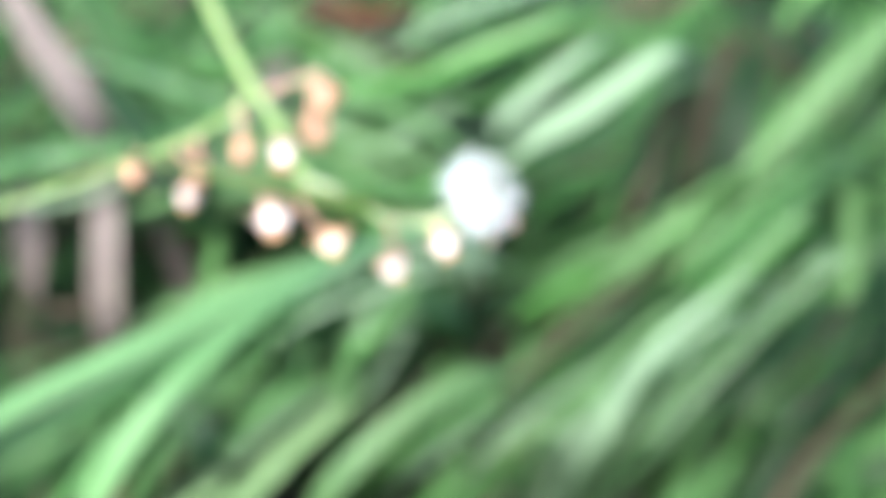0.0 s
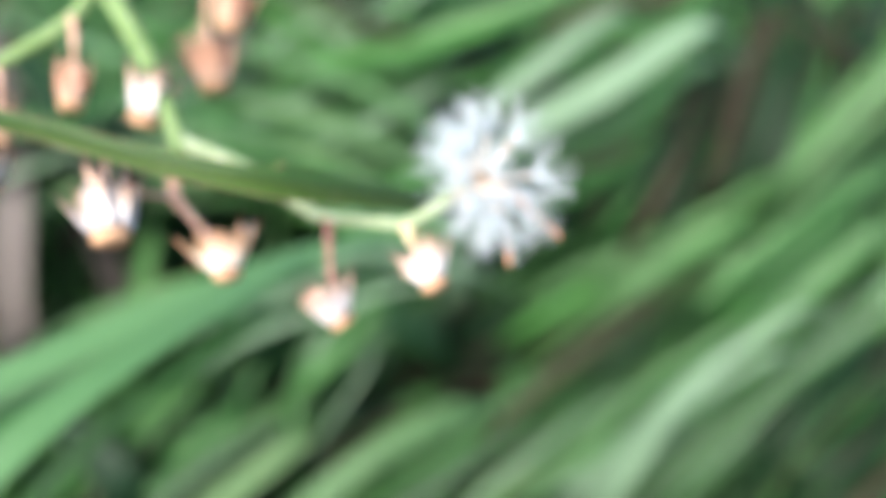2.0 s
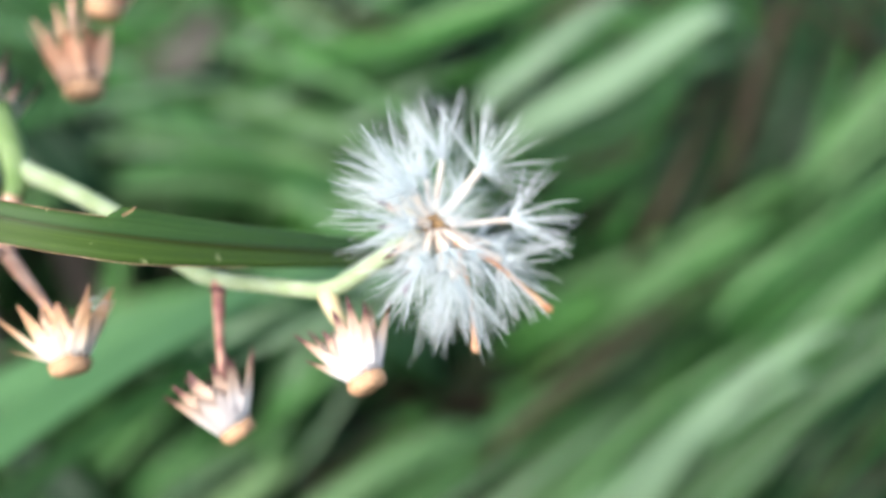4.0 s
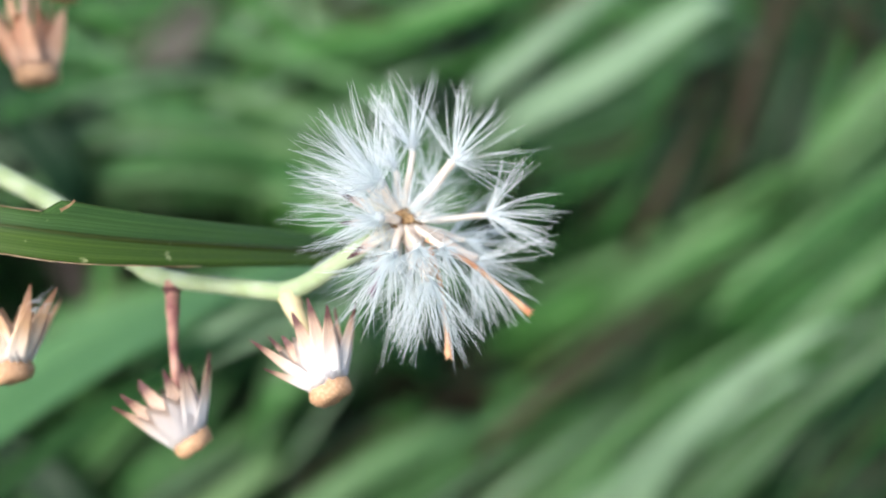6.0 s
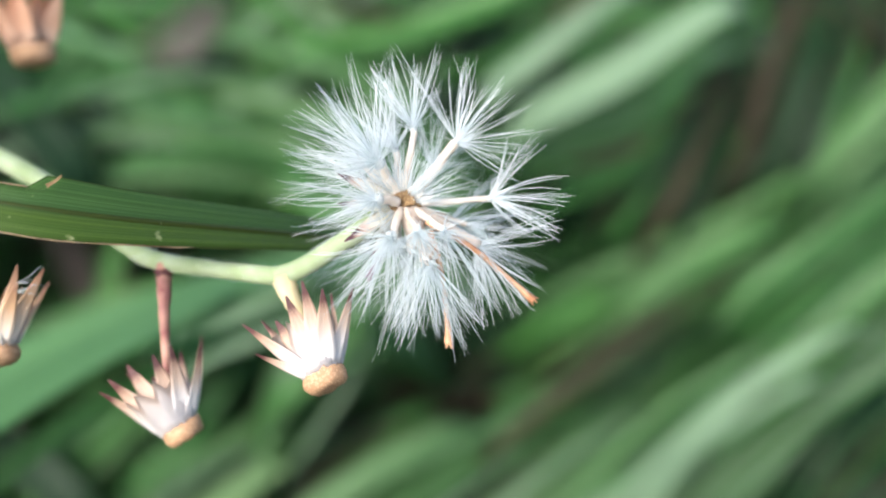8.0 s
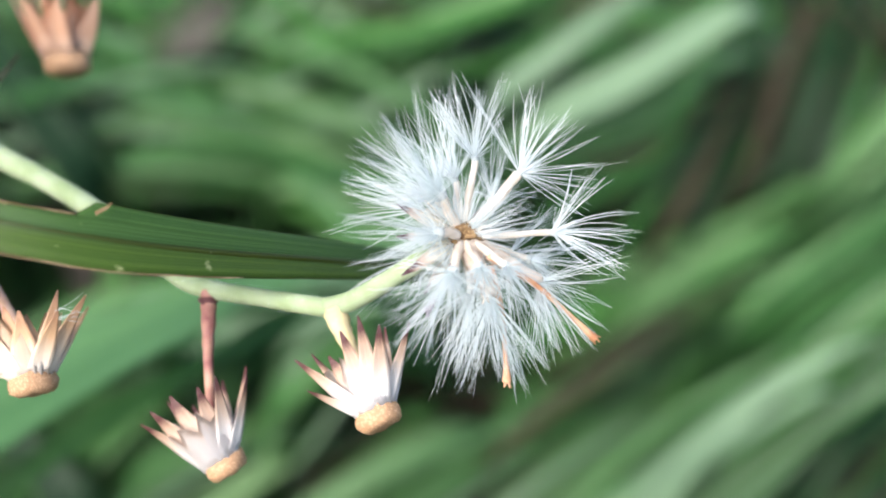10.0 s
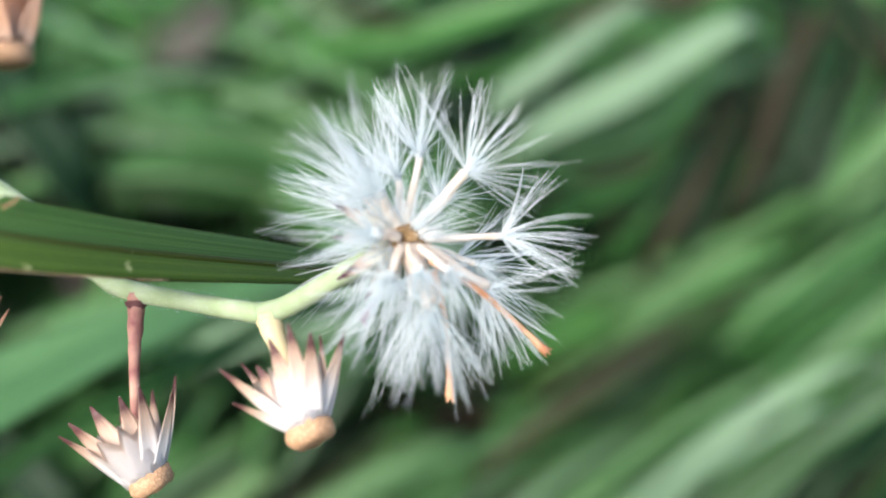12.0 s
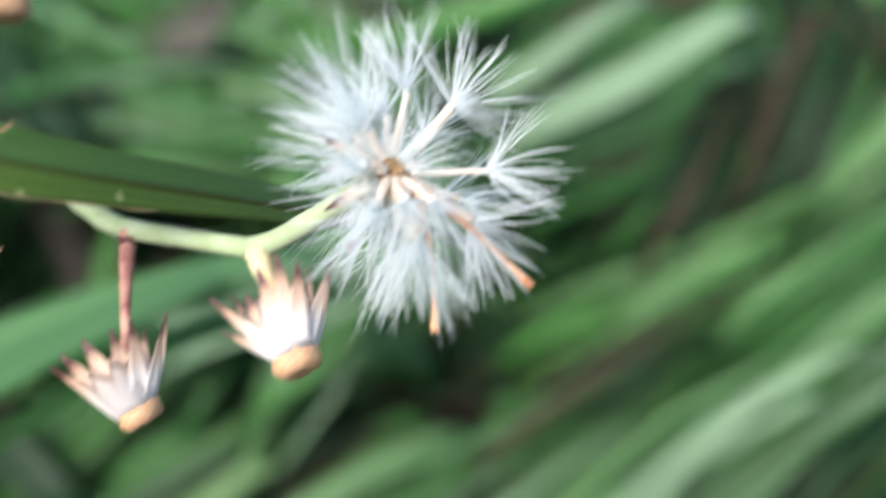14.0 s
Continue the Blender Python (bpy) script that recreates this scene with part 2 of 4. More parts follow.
PURPLE = plain("purple_floret", (0.17, 0.11, 0.15), (0.28, 0.20, 0.25), 1500.0, 0.55, 0.2)


def soil_material():
    m, nodes, links, shader = material("litter_soil")
    where = place_of(nodes)
    a = noise_tex(nodes, links, 60.0, 6.0, where)
    b = noise_tex(nodes, links, 9.0, 4.0, where)
    r = ramp(nodes, [(0.30, (0.009, 0.009, 0.006)), (0.55, (0.028, 0.023, 0.015)), (0.75, (0.075, 0.056, 0.038))])
    links.new(a, r.inputs[0])
    moss = ramp(nodes, [(0.38, (0, 0, 0)), (0.55, (1, 1, 1))])
    links.new(b, moss.inputs[0])
    colour = mixed(nodes, links, "MIX", moss.outputs[0], r.outputs[0], (0.016, 0.04, 0.012))
    links.new(colour, shader.inputs["Base Color"])
    shader.inputs["Roughness"].default_value = 0.9
    bump(nodes, links, shader, a, 0.7, 0.006)
    return m


SOIL = soil_material()
THICKET = filler_material()
NEAR_LEAF = blade_material()

# ---------------------------------------------------------------- mesh helpers
MM = 0.001
WORLD_PLACE = {}


def part(name, bm, mat, parent=None, label="", smooth=True):
    """Links a bmesh in world coordinates as one object, its origin in its middle, under parent."""
    centre = sum((v.co for v in bm.verts), Vector()) / len(bm.verts)
    bmesh.ops.translate(bm, verts=bm.verts, vec=-centre)
    for f in bm.faces:
        f.smooth = smooth
    me = bpy.data.meshes.new(name)
    bm.to_mesh(me)
    bm.free()
    me.materials.append(mat)
    ob = new(name, me)
    ob.parent = parent
    ob.location = centre - (WORLD_PLACE[parent] if parent else Vector())
    WORLD_PLACE[ob] = centre
    return tagged(ob, label)


def empty(name, place):
    ob = new(name)
    ob.location = place
    ob.empty_display_size = 0.01
    WORLD_PLACE[ob] = Vector(place)
    return ob


def curve_points(points, steps):
    """A smooth line through the points."""
    p = [Vector(q) for q in points]
    p = [p[0] * 2 - p[1]] + p + [p[-1] * 2 - p[-2]]
    out = []
    for k in range(1, len(p) - 2):
        a, b, c, d = p[k - 1:k + 3]
        for s in range(steps):
            t = s / steps
            out.append(0.5 * (2 * b + (c - a) * t + (2 * a - 5 * b + 4 * c - d) * t * t + (3 * b - a - 3 * c + d) * t ** 3))
    return out + [p[-2]]


def tube(bm, points, radii, sides=10, steps=5, rough=0.0, cap=True):
    """A round stalk along points; radii in metres, one a point."""
    line = curve_points(points, steps)
    n = len(line)
    rings = []
    tangent = (line[1] - line[0]).normalized()
    side = tangent.orthogonal().normalized()
    for k, p in enumerate(line):
        tangent = (line[min(k + 1, n - 1)] - line[max(k - 1, 0)]).normalized()
        side = (side - tangent * side.dot(tangent)).normalized()
        other = tangent.cross(side)
        f = k / (n - 1) * (len(radii) - 1)
        i = min(int(f), len(radii) - 2)
        r = radii[i] + (radii[i + 1] - radii[i]) * (f - i)
        ring = []
        for s in range(sides):
            a = 2 * math.pi * s / sides
            rr = r * (1 + rough * random.uniform(-1, 1))
            ring.append(bm.verts.new(p + (side * math.cos(a) + other * math.sin(a)) * rr))
        rings.append(ring)
    for a, b in zip(rings, rings[1:]):
        for s in range(sides):
            bm.faces.new((a[s], a[(s + 1) % sides], b[(s + 1) % sides], b[s]))
    if cap:
        bm.faces.new(rings[0][::-1])
        bm.faces.new(rings[-1])
    return bm


def ribbon(bm, line, facing, widths, fold, thick, notch=None):
    """A leaf with thickness along line: two halves folded on the rib. facing: the way its upper face looks.
    widths: full width at each place of line. fold: how far the rib lies under the margins, as a part of the width."""
    uv_layer = bm.loops.layers.uv.verify()
    n = len(line)
    rows = []
    profile = ((-1.0, 0.0), (-0.55, 0.5), (0.0, 1.0), (0.55, 0.5), (1.0, 0.0))
    for k, p in enumerate(line):
        tangent = (line[min(k + 1, n - 1)] - line[max(k - 1, 0)]).normalized()
        up = facing[k] if isinstance(facing, list) else facing
        up = (up - tangent * up.dot(tangent)).normalized()
        side = tangent.cross(up)
        w = widths[k]
        row = []
        for s, (a, depth) in enumerate(profile):
            reach = a * w / 2
            if notch and a < 0:
                reach = -min(-a, notch(k / (n - 1)) * (1.0 if a < -0.9 else 0.9)) * w / 2
            elif notch and a > 0.9:
                reach *= 1 + 0.05 * noise.noise(Vector((k * 0.37, 3.1, 0)))
            row.append(p + side * reach - up * (depth * fold * w))
        top = [bm.verts.new(q) for q in row]
        low = [bm.verts.new(q - up * (thick * (1.0 if 0 < s < 4 else 0.3))) for s, q in enumerate(row)]
        rows.append((top, low))
    m = len(profile)
    for k in range(n - 1):
        (t0, l0), (t1, l1) = rows[k], rows[k + 1]
        quads = [((t0[s], t0[s + 1], t1[s + 1], t1[s]), s, s + 1) for s in range(m - 1)]
        quads += [((l0[s + 1], l0[s], l1[s], l1[s + 1]), s + 1, s) for s in range(m - 1)]
        quads += [((l0[0], t0[0], t1[0], l1[0]), 0, 0), ((t0[-1], l0[-1], l1[-1], t1[-1]), m - 1, m - 1)]
        for verts, a, b in quads:
            f = bm.faces.new(verts)
            for loop, (u, v) in zip(f.loops, ((a, k), (b, k), (b, k + 1), (a, k + 1))):
                loop[uv_layer].uv = (1 - u / (m - 1), v / (n - 1))
    for (t, l), flip in ((rows[0], False), (rows[-1], True)):
        ring = t + l[::-1]
        bm.faces.new(ring if flip else ring[::-1])
    return bm


def taper(n, width, tip=0.08, root=0.5):
    """Widths of a grass leaf: narrower at its root, drawn out to a point."""
    out = []
    for k in range(n):
        s = k / (n - 1)
        out.append(width * max(tip, min(1.0, root + (1 - root) * s / 0.3) * (1 - max(0.0, (s - 0.45) / 0.55) ** 1.8)))
    return out


# ---------------------------------------------------------------- ground
def build_ground():
    bm = bmesh.new()
    steps = [0.0]
    gap = 0.02
    while steps[-1] < 60:
        steps.append(steps[-1] + gap)
        gap *= 1.18 if steps[-1] > 0.5 else 1.0
    axis = [-s for s in steps[:0:-1]] + steps
    grid = []
    for x in axis:
        line = []
        for y in axis:
            near = max(0.0, 1 - math.hypot(x, y) / 3)
            h = (noise.noise(Vector((x * 9, y * 9, 0.3))) * 0.010 + noise.noise(Vector((x * 33, y * 33, 5.0))) * 0.004) * near
            line.append(bm.verts.new((x, y + 0.25, h)))
        grid.append(line)
    for a, b in zip(grid, grid[1:]):
        for k in range(len(axis) - 1):
            bm.faces.new((a[k], b[k], b[k + 1], a[k + 1]))
    ob = part("ground", bm, SOIL)
    tagged(ob, "brown soil with dry litter and moss under the grass", "ground", kind="structure")


build_ground()


# ---------------------------------------------------------------- the grass behind
def lean_blade(points, width, tint, tuft, label):
    """A single grass leaf through points of the view frame, its foot carried on down into the soil."""
    p = [V(*q) for q in points]
    line = curve_points(p, 9)
    bm = bmesh.new()
    look_up = (VIEW.to_3x3() @ Vector((random.uniform(-0.25, 0.1), -1.0, 0.75))).normalized()
    ribbon(bm, line, look_up, taper(len(line), width / 1000), 0.14, 0.0003)
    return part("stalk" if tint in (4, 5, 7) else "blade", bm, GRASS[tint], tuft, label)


GREEN_LABELS = ["mid-green arching grass blade", "bright pale green grass blade, caught light in its colour",
                "yellowish green grass blade in the thicket", "near-black green grass blade, gap shade in its colour",
                "dry brown grass stalk leaning in the thicket", "bleached pale dry grass stalk in the thicket",
                "grey-green grass blade, dull sheen in its colour", "rust-red withered grass stalk", "bright fresh green grass blade, lit tone in its colour", "pale green grass blade, silvery sheen in its colour"]

def ground_below(q):
    """The place on the soil below q, in the view frame."""
    w = V(*q)
    w.z = -0.004
    return tuple((VIEW.inverted() @ w) * 1000)


TUFTS = {
    "right": ((20, 235, -75), "grass_tuft", "tuft of broad green grass blades leaning over", "grass tuft"),
    "mid": ((-10, 300, -20), "grass_tuft", "tuft of pale green grass blades in the thicket", "grass tuft"),
    "left": ((-80, 255, -60), "grass_tuft", "tuft of bright green grass blades behind the plant", "grass tuft"),
    "dry": ((-60, 290, -20), "dry_grass_tuft", "withered brown and bleached grass stalks in the thicket", "dry grass"),
}


def build_blades():
    tufts = {}
    for key, (where, name, label, category) in TUFTS.items():
        tufts[key] = tagged(empty(name, V(*ground_below(where))), label, category)

    rng = random.Random(7)
    # the tints that stand together in one sheaf
    mates = {0: (0, 6, 2, 0, 1, 0), 1: (1, 6, 0, 9, 8, 2), 2: (2, 0, 4, 6), 3: (3, 3, 0, 3, 4), 4: (4, 4, 3, 4), 5: (5, 5, 4, 5),
             6: (6, 0, 1, 2, 9), 7: (7, 4), 8: (8, 1, 0, 2, 9), 9: (9, 6, 1, 8, 0)}

    def grow(key, a, b, c, ahead, width, tint, alone=False):
        """A sheaf of blades that lean together: three places along it (x, z), how far ahead each is, its width and its tint."""
        if a[1] > c[1]:
            a, c, ahead = c, a, ahead[::-1]
        line = [Vector((q[0], y, q[1])) for q, y in zip((a, b, c), ahead)]
        across = Vector((-(c[1] - a[1]), 0, c[0] - a[0])).normalized()
        for k in range(1 if alone else 8):
            if k == 0:
                shift, own, shade, back = (0.0, 0.0, 0.0), 1.0 if alone else 0.52, tint, 0.0
            else:
                place = (-0.5, 0.5, -0.3, 0.3, -0.15, 0.15, 0.0)[k - 1]
                shift = tuple(width * (place + rng.gauss(0, 0.2)) for _ in range(3))
                own, shade, back = rng.uniform(0.10, 0.32), rng.choice(mates[tint]), rng.uniform(-12, 8)
            pts = [p + across * d + Vector((0, back, 0)) for p, d in zip(line, shift)]
            slide = (pts[2] - pts[0]) * (rng.uniform(-0.12, 0.12) if k else 0.0)
            pts = [p + slide for p in pts]
            before = pts[0] + (pts[0] - pts[1]) * 0.5 + Vector((0, 18, 0)) - UP * 12
            foot = ground_below(before + (pts[0] - pts[1]) * 0.3 + Vector((0, 15, 0)))
            beyond = pts[2] + (pts[2] - pts[1]) * 0.45 + Vector((0, 4, 0)) - UP * 6
            lean_blade([foot, before, *pts, beyond], width * own, shade, tufts[key], GREEN_LABELS[shade])

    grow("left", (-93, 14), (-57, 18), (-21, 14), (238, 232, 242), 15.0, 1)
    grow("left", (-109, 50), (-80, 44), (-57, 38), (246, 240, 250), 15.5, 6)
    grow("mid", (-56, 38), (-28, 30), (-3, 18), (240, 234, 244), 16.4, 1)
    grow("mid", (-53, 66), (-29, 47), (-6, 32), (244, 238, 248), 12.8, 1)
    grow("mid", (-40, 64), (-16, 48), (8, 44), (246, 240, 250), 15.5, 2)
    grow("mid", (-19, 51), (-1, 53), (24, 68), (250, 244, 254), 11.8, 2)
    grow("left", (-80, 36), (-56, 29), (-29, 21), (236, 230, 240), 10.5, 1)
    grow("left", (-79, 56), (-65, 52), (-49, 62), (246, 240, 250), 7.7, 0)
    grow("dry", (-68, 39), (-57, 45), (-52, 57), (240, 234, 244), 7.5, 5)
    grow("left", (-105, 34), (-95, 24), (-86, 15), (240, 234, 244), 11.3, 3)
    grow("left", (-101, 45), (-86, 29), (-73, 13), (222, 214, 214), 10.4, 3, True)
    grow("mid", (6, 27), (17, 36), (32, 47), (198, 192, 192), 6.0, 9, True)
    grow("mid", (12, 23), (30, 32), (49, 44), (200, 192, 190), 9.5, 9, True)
    grow("mid", (17, 17), (36, 23), (54, 40), (222, 216, 226), 11.0, 2)
    grow("mid", (2, 14), (25, 18), (45, 24), (240, 234, 244), 12.6, 0)
    # the darkest tint here paints the deep shade of the upper right
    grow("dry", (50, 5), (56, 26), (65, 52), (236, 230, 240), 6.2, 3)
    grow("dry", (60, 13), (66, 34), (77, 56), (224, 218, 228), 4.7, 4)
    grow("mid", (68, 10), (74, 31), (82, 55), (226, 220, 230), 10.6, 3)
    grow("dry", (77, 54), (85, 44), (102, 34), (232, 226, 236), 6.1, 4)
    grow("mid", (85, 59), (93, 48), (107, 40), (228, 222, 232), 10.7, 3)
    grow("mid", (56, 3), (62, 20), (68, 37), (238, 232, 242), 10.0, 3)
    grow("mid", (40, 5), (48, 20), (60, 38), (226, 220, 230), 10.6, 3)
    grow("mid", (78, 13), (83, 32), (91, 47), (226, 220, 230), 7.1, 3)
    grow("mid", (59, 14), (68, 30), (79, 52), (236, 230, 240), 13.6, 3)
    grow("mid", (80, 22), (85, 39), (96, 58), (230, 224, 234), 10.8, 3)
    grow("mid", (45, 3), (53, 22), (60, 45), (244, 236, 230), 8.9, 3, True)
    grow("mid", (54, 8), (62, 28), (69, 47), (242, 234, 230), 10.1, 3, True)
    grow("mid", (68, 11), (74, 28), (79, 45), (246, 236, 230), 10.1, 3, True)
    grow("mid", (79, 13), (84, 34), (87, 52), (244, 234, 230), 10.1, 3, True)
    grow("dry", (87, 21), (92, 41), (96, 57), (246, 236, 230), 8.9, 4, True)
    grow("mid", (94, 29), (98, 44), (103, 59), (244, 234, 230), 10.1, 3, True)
    grow("right", (22, -15), (56, 3), (100, 28), (236, 230, 240), 13.6, 0)
    grow("right", (36, -10), (61, 5), (97, 21), (226, 220, 230), 9.5, 6)
    grow("right", (15, -26), (39, -13), (73, 3), (244, 238, 248), 14.1, 2)
    grow("right", (51, -12), (74, 3), (103, 18), (230, 224, 234), 10.8, 0)
    grow("right", (53, -12), (65, 0), (76, 12), (190, 180, 170), 6.8, 0)
    grow("right", (26, -34), (47, -18), (79, 0), (226, 220, 230), 7.1, 3)
    grow("dry", (8, -39), (30, -21), (53, -7), (206, 200, 210), 3.2, 4)
    grow("right", (-21, -56), (5, -39), (35, -25), (216, 210, 220), 6.8, 6)
    grow("right", (-16, -56), (0, -45), (17, -37), (212, 206, 216), 5.1, 6)
    grow("right", (14, -40), (37, -25), (68, -7), (232, 226, 236), 8.0, 6)
    grow("right", (10, -59), (31, -44), (58, -27), (240, 234, 244), 11.3, 2)
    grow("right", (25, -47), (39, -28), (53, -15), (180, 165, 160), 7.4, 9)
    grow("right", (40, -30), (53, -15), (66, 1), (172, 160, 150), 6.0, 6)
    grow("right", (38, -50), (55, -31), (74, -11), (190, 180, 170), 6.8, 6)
    grow("right", (40, -33), (63, -17), (92, 0), (234, 228, 238), 9.8, 0)
    grow("right", (63, -59), (80, -41), (103, -25), (226, 220, 230), 8.3, 6)
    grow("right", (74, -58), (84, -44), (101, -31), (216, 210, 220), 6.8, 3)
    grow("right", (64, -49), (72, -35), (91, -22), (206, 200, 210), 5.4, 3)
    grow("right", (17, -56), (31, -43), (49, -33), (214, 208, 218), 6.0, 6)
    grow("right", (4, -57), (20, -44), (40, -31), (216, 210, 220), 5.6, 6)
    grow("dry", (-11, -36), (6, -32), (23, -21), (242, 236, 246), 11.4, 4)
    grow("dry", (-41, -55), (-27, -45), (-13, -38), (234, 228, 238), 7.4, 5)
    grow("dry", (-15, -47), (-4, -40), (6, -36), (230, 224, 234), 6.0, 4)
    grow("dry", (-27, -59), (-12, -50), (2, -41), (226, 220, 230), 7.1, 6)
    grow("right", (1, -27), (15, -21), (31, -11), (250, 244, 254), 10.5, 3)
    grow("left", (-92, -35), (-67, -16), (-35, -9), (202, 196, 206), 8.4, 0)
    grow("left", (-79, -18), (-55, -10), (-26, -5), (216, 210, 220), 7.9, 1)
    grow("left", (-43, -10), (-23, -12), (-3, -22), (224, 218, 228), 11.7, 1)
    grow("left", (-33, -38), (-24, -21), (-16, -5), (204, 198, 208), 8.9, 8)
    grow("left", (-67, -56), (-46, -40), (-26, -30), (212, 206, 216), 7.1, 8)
    # darkest tint again: the shade of the hollow
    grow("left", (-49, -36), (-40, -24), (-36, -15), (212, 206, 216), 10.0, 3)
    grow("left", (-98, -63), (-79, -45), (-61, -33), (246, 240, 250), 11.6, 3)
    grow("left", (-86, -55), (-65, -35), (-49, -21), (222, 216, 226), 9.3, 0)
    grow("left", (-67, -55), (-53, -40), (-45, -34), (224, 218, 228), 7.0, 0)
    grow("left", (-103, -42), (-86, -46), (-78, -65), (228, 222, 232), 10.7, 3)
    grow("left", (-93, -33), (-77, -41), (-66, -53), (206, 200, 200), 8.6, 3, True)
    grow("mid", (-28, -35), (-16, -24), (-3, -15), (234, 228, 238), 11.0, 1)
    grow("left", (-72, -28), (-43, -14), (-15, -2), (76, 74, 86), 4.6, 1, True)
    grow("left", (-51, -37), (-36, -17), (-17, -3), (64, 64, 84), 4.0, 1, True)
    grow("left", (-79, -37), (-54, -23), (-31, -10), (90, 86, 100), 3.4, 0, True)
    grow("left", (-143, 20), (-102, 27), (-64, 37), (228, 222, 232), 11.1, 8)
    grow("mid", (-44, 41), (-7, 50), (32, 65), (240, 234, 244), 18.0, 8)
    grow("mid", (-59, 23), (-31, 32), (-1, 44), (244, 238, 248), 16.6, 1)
    grow("left", (-119, 83), (-99, 59), (-90, 42), (246, 240, 250), 11.7, 0)
    grow("dry", (-131, 78), (-111, 49), (-101, 30), (225, 219, 229), 11.9, 5, True)
    grow("dry", (-102, 26), (-101, 4), (-104, -19), (226, 220, 230), 10.0, 5, True)
    grow("dry", (-134, 19), (-132, 3), (-135, -16), (248, 242, 252), 13.5, 5, True)
    grow("dry", (-126, -18), (-109, -16), (-96, -15), (236, 230, 240), 4.2, 4, True)
    grow("dry", (-42, 66), (-27, 64), (-16, 69), (232, 226, 236), 11.2, 7)
    grow("dry", (-135, -26), (-117, -28), (-101, -20), (252, 246, 256), 11.9, 4)
    grow("mid", (-73, 48), (-54, 55), (-35, 65), (250, 244, 254), 15.2, 0)
    grow("right", (72, 16), (87, 33), (105, 51), (200, 190, 184), 6.9, 6)
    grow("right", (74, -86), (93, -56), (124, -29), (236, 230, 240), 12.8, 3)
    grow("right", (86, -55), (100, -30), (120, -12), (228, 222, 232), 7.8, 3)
    grow("right", (54, -84), (68, -61), (92, -34), (232, 226, 236), 11.0, 0)
    grow("left", (-82, -79), (-58, -57), (-32, -42), (228, 222, 232), 9.4, 8)
    grow("right", (-14, -83), (13, -64), (44, -45), (238, 232, 242), 9.7, 2)
    grow("left", (-151, -78), (-125, -63), (-105, -53), (240, 234, 244), 13.1, 0)
    grow("left", (-75, -33), (-45, -17), (-16, -4), (82, 80, 92), 2.3, 6, True)
    grow("left", (-58, -39), (-41, -20), (-20, -5), (70, 68, 88), 1.9, 0, True)
    grow("left", (-52, -42), (-33, -18), (-13, -5), (80, 76, 92), 2.4, 0, True)
    grow("left", (-69, -75), (-49, -54), (-29, -39), (212, 206, 206), 8.3, 8, True)
    grow("right", (-42, -68), (-22, -48), (-1, -35), (208, 202, 204), 7.3, 6, True)
    grow("left", (-38, -44), (-29, -27), (-20, -12), (214, 208, 208), 8.1, 1, True)
    grow("left", (-46, -15), (-26, -5), (-3, 2), (190, 184, 184), 11.0, 1)
    grow("left", (-31, -31), (-23, -21), (-13, -12), (200, 194, 194), 7.6, 8)
    grow("mid", (-34, 14), (-15, 7), (4, 14), (224, 218, 220), 11.6, 1)
    grow("right", (-31, -57), (-18, -45), (-5, -33), (220, 214, 214), 6.3, 2)


build_blades()


def build_thicket():
    """The thick grass that fills the view and goes on round about, past counting."""
    rng = random.Random(4)
    bm = bmesh.new()
    back = VIEW.inverted()
    for k in range(7300):
        near = k < 2600
        if near:
            x, y = rng.uniform(-0.30, 0.28), rng.uniform(0.12, 0.66)
        else:
            r, a = 0.35 + 2.4 * rng.random() ** 1.3, rng.uniform(0, 2 * math.pi)
            x, y = r * math.cos(a), 0.25 + r * math.sin(a)
            if math.hypot(x, y - 0.02) < 0.25:
                continue
        size = rng.uniform(0.08, 0.2) if near else rng.uniform(0.12, 0.3)
        lean = rng.gauss(0.7, 0.5) if near else rng.gauss(0, 0.7)
        way = Vector((lean, rng.gauss(0.1, 0.35), 1.0)).normalized()
        droop = rng.uniform(0.15, 0.6)
        flat = Vector((way.x, way.y, 0))
        pts = []
        for s in range(6):
            t = s / 5
            pts.append(Vector((x, y, -0.004)) + way * size * t + flat * size * droop * t * t - Vector((0, 0, 1)) * size * droop * 0.55 * t * t)
        if near and any(q.x > 0.045 and q.y > 0.31 and q.z > 0.01 for q in pts) and rng.random() < 0.93:
            continue        # a thin, bare patch
        inside = [back @ q for q in pts]
        if any(abs(q.x) < 0.5 * q.y + 0.03 and abs(q.z) < 0.3 * q.y + 0.03 and -0.12 < q.y < 0.228 for q in inside):
            continue        # keeps clear of the plant
        face = Vector((rng.uniform(-0.6, 0.3), -0.6, 1.0)).normalized()
        w = rng.uniform(0.004, 0.009)
        ribbon(bm, pts, face, taper(6, w), 0.12, 0.0002)
    ob = part("grass", bm, THICKET)
    tagged(ob, "thick green meadow grass with dry brown blades among it", "grass", kind="stuff")


build_thicket()


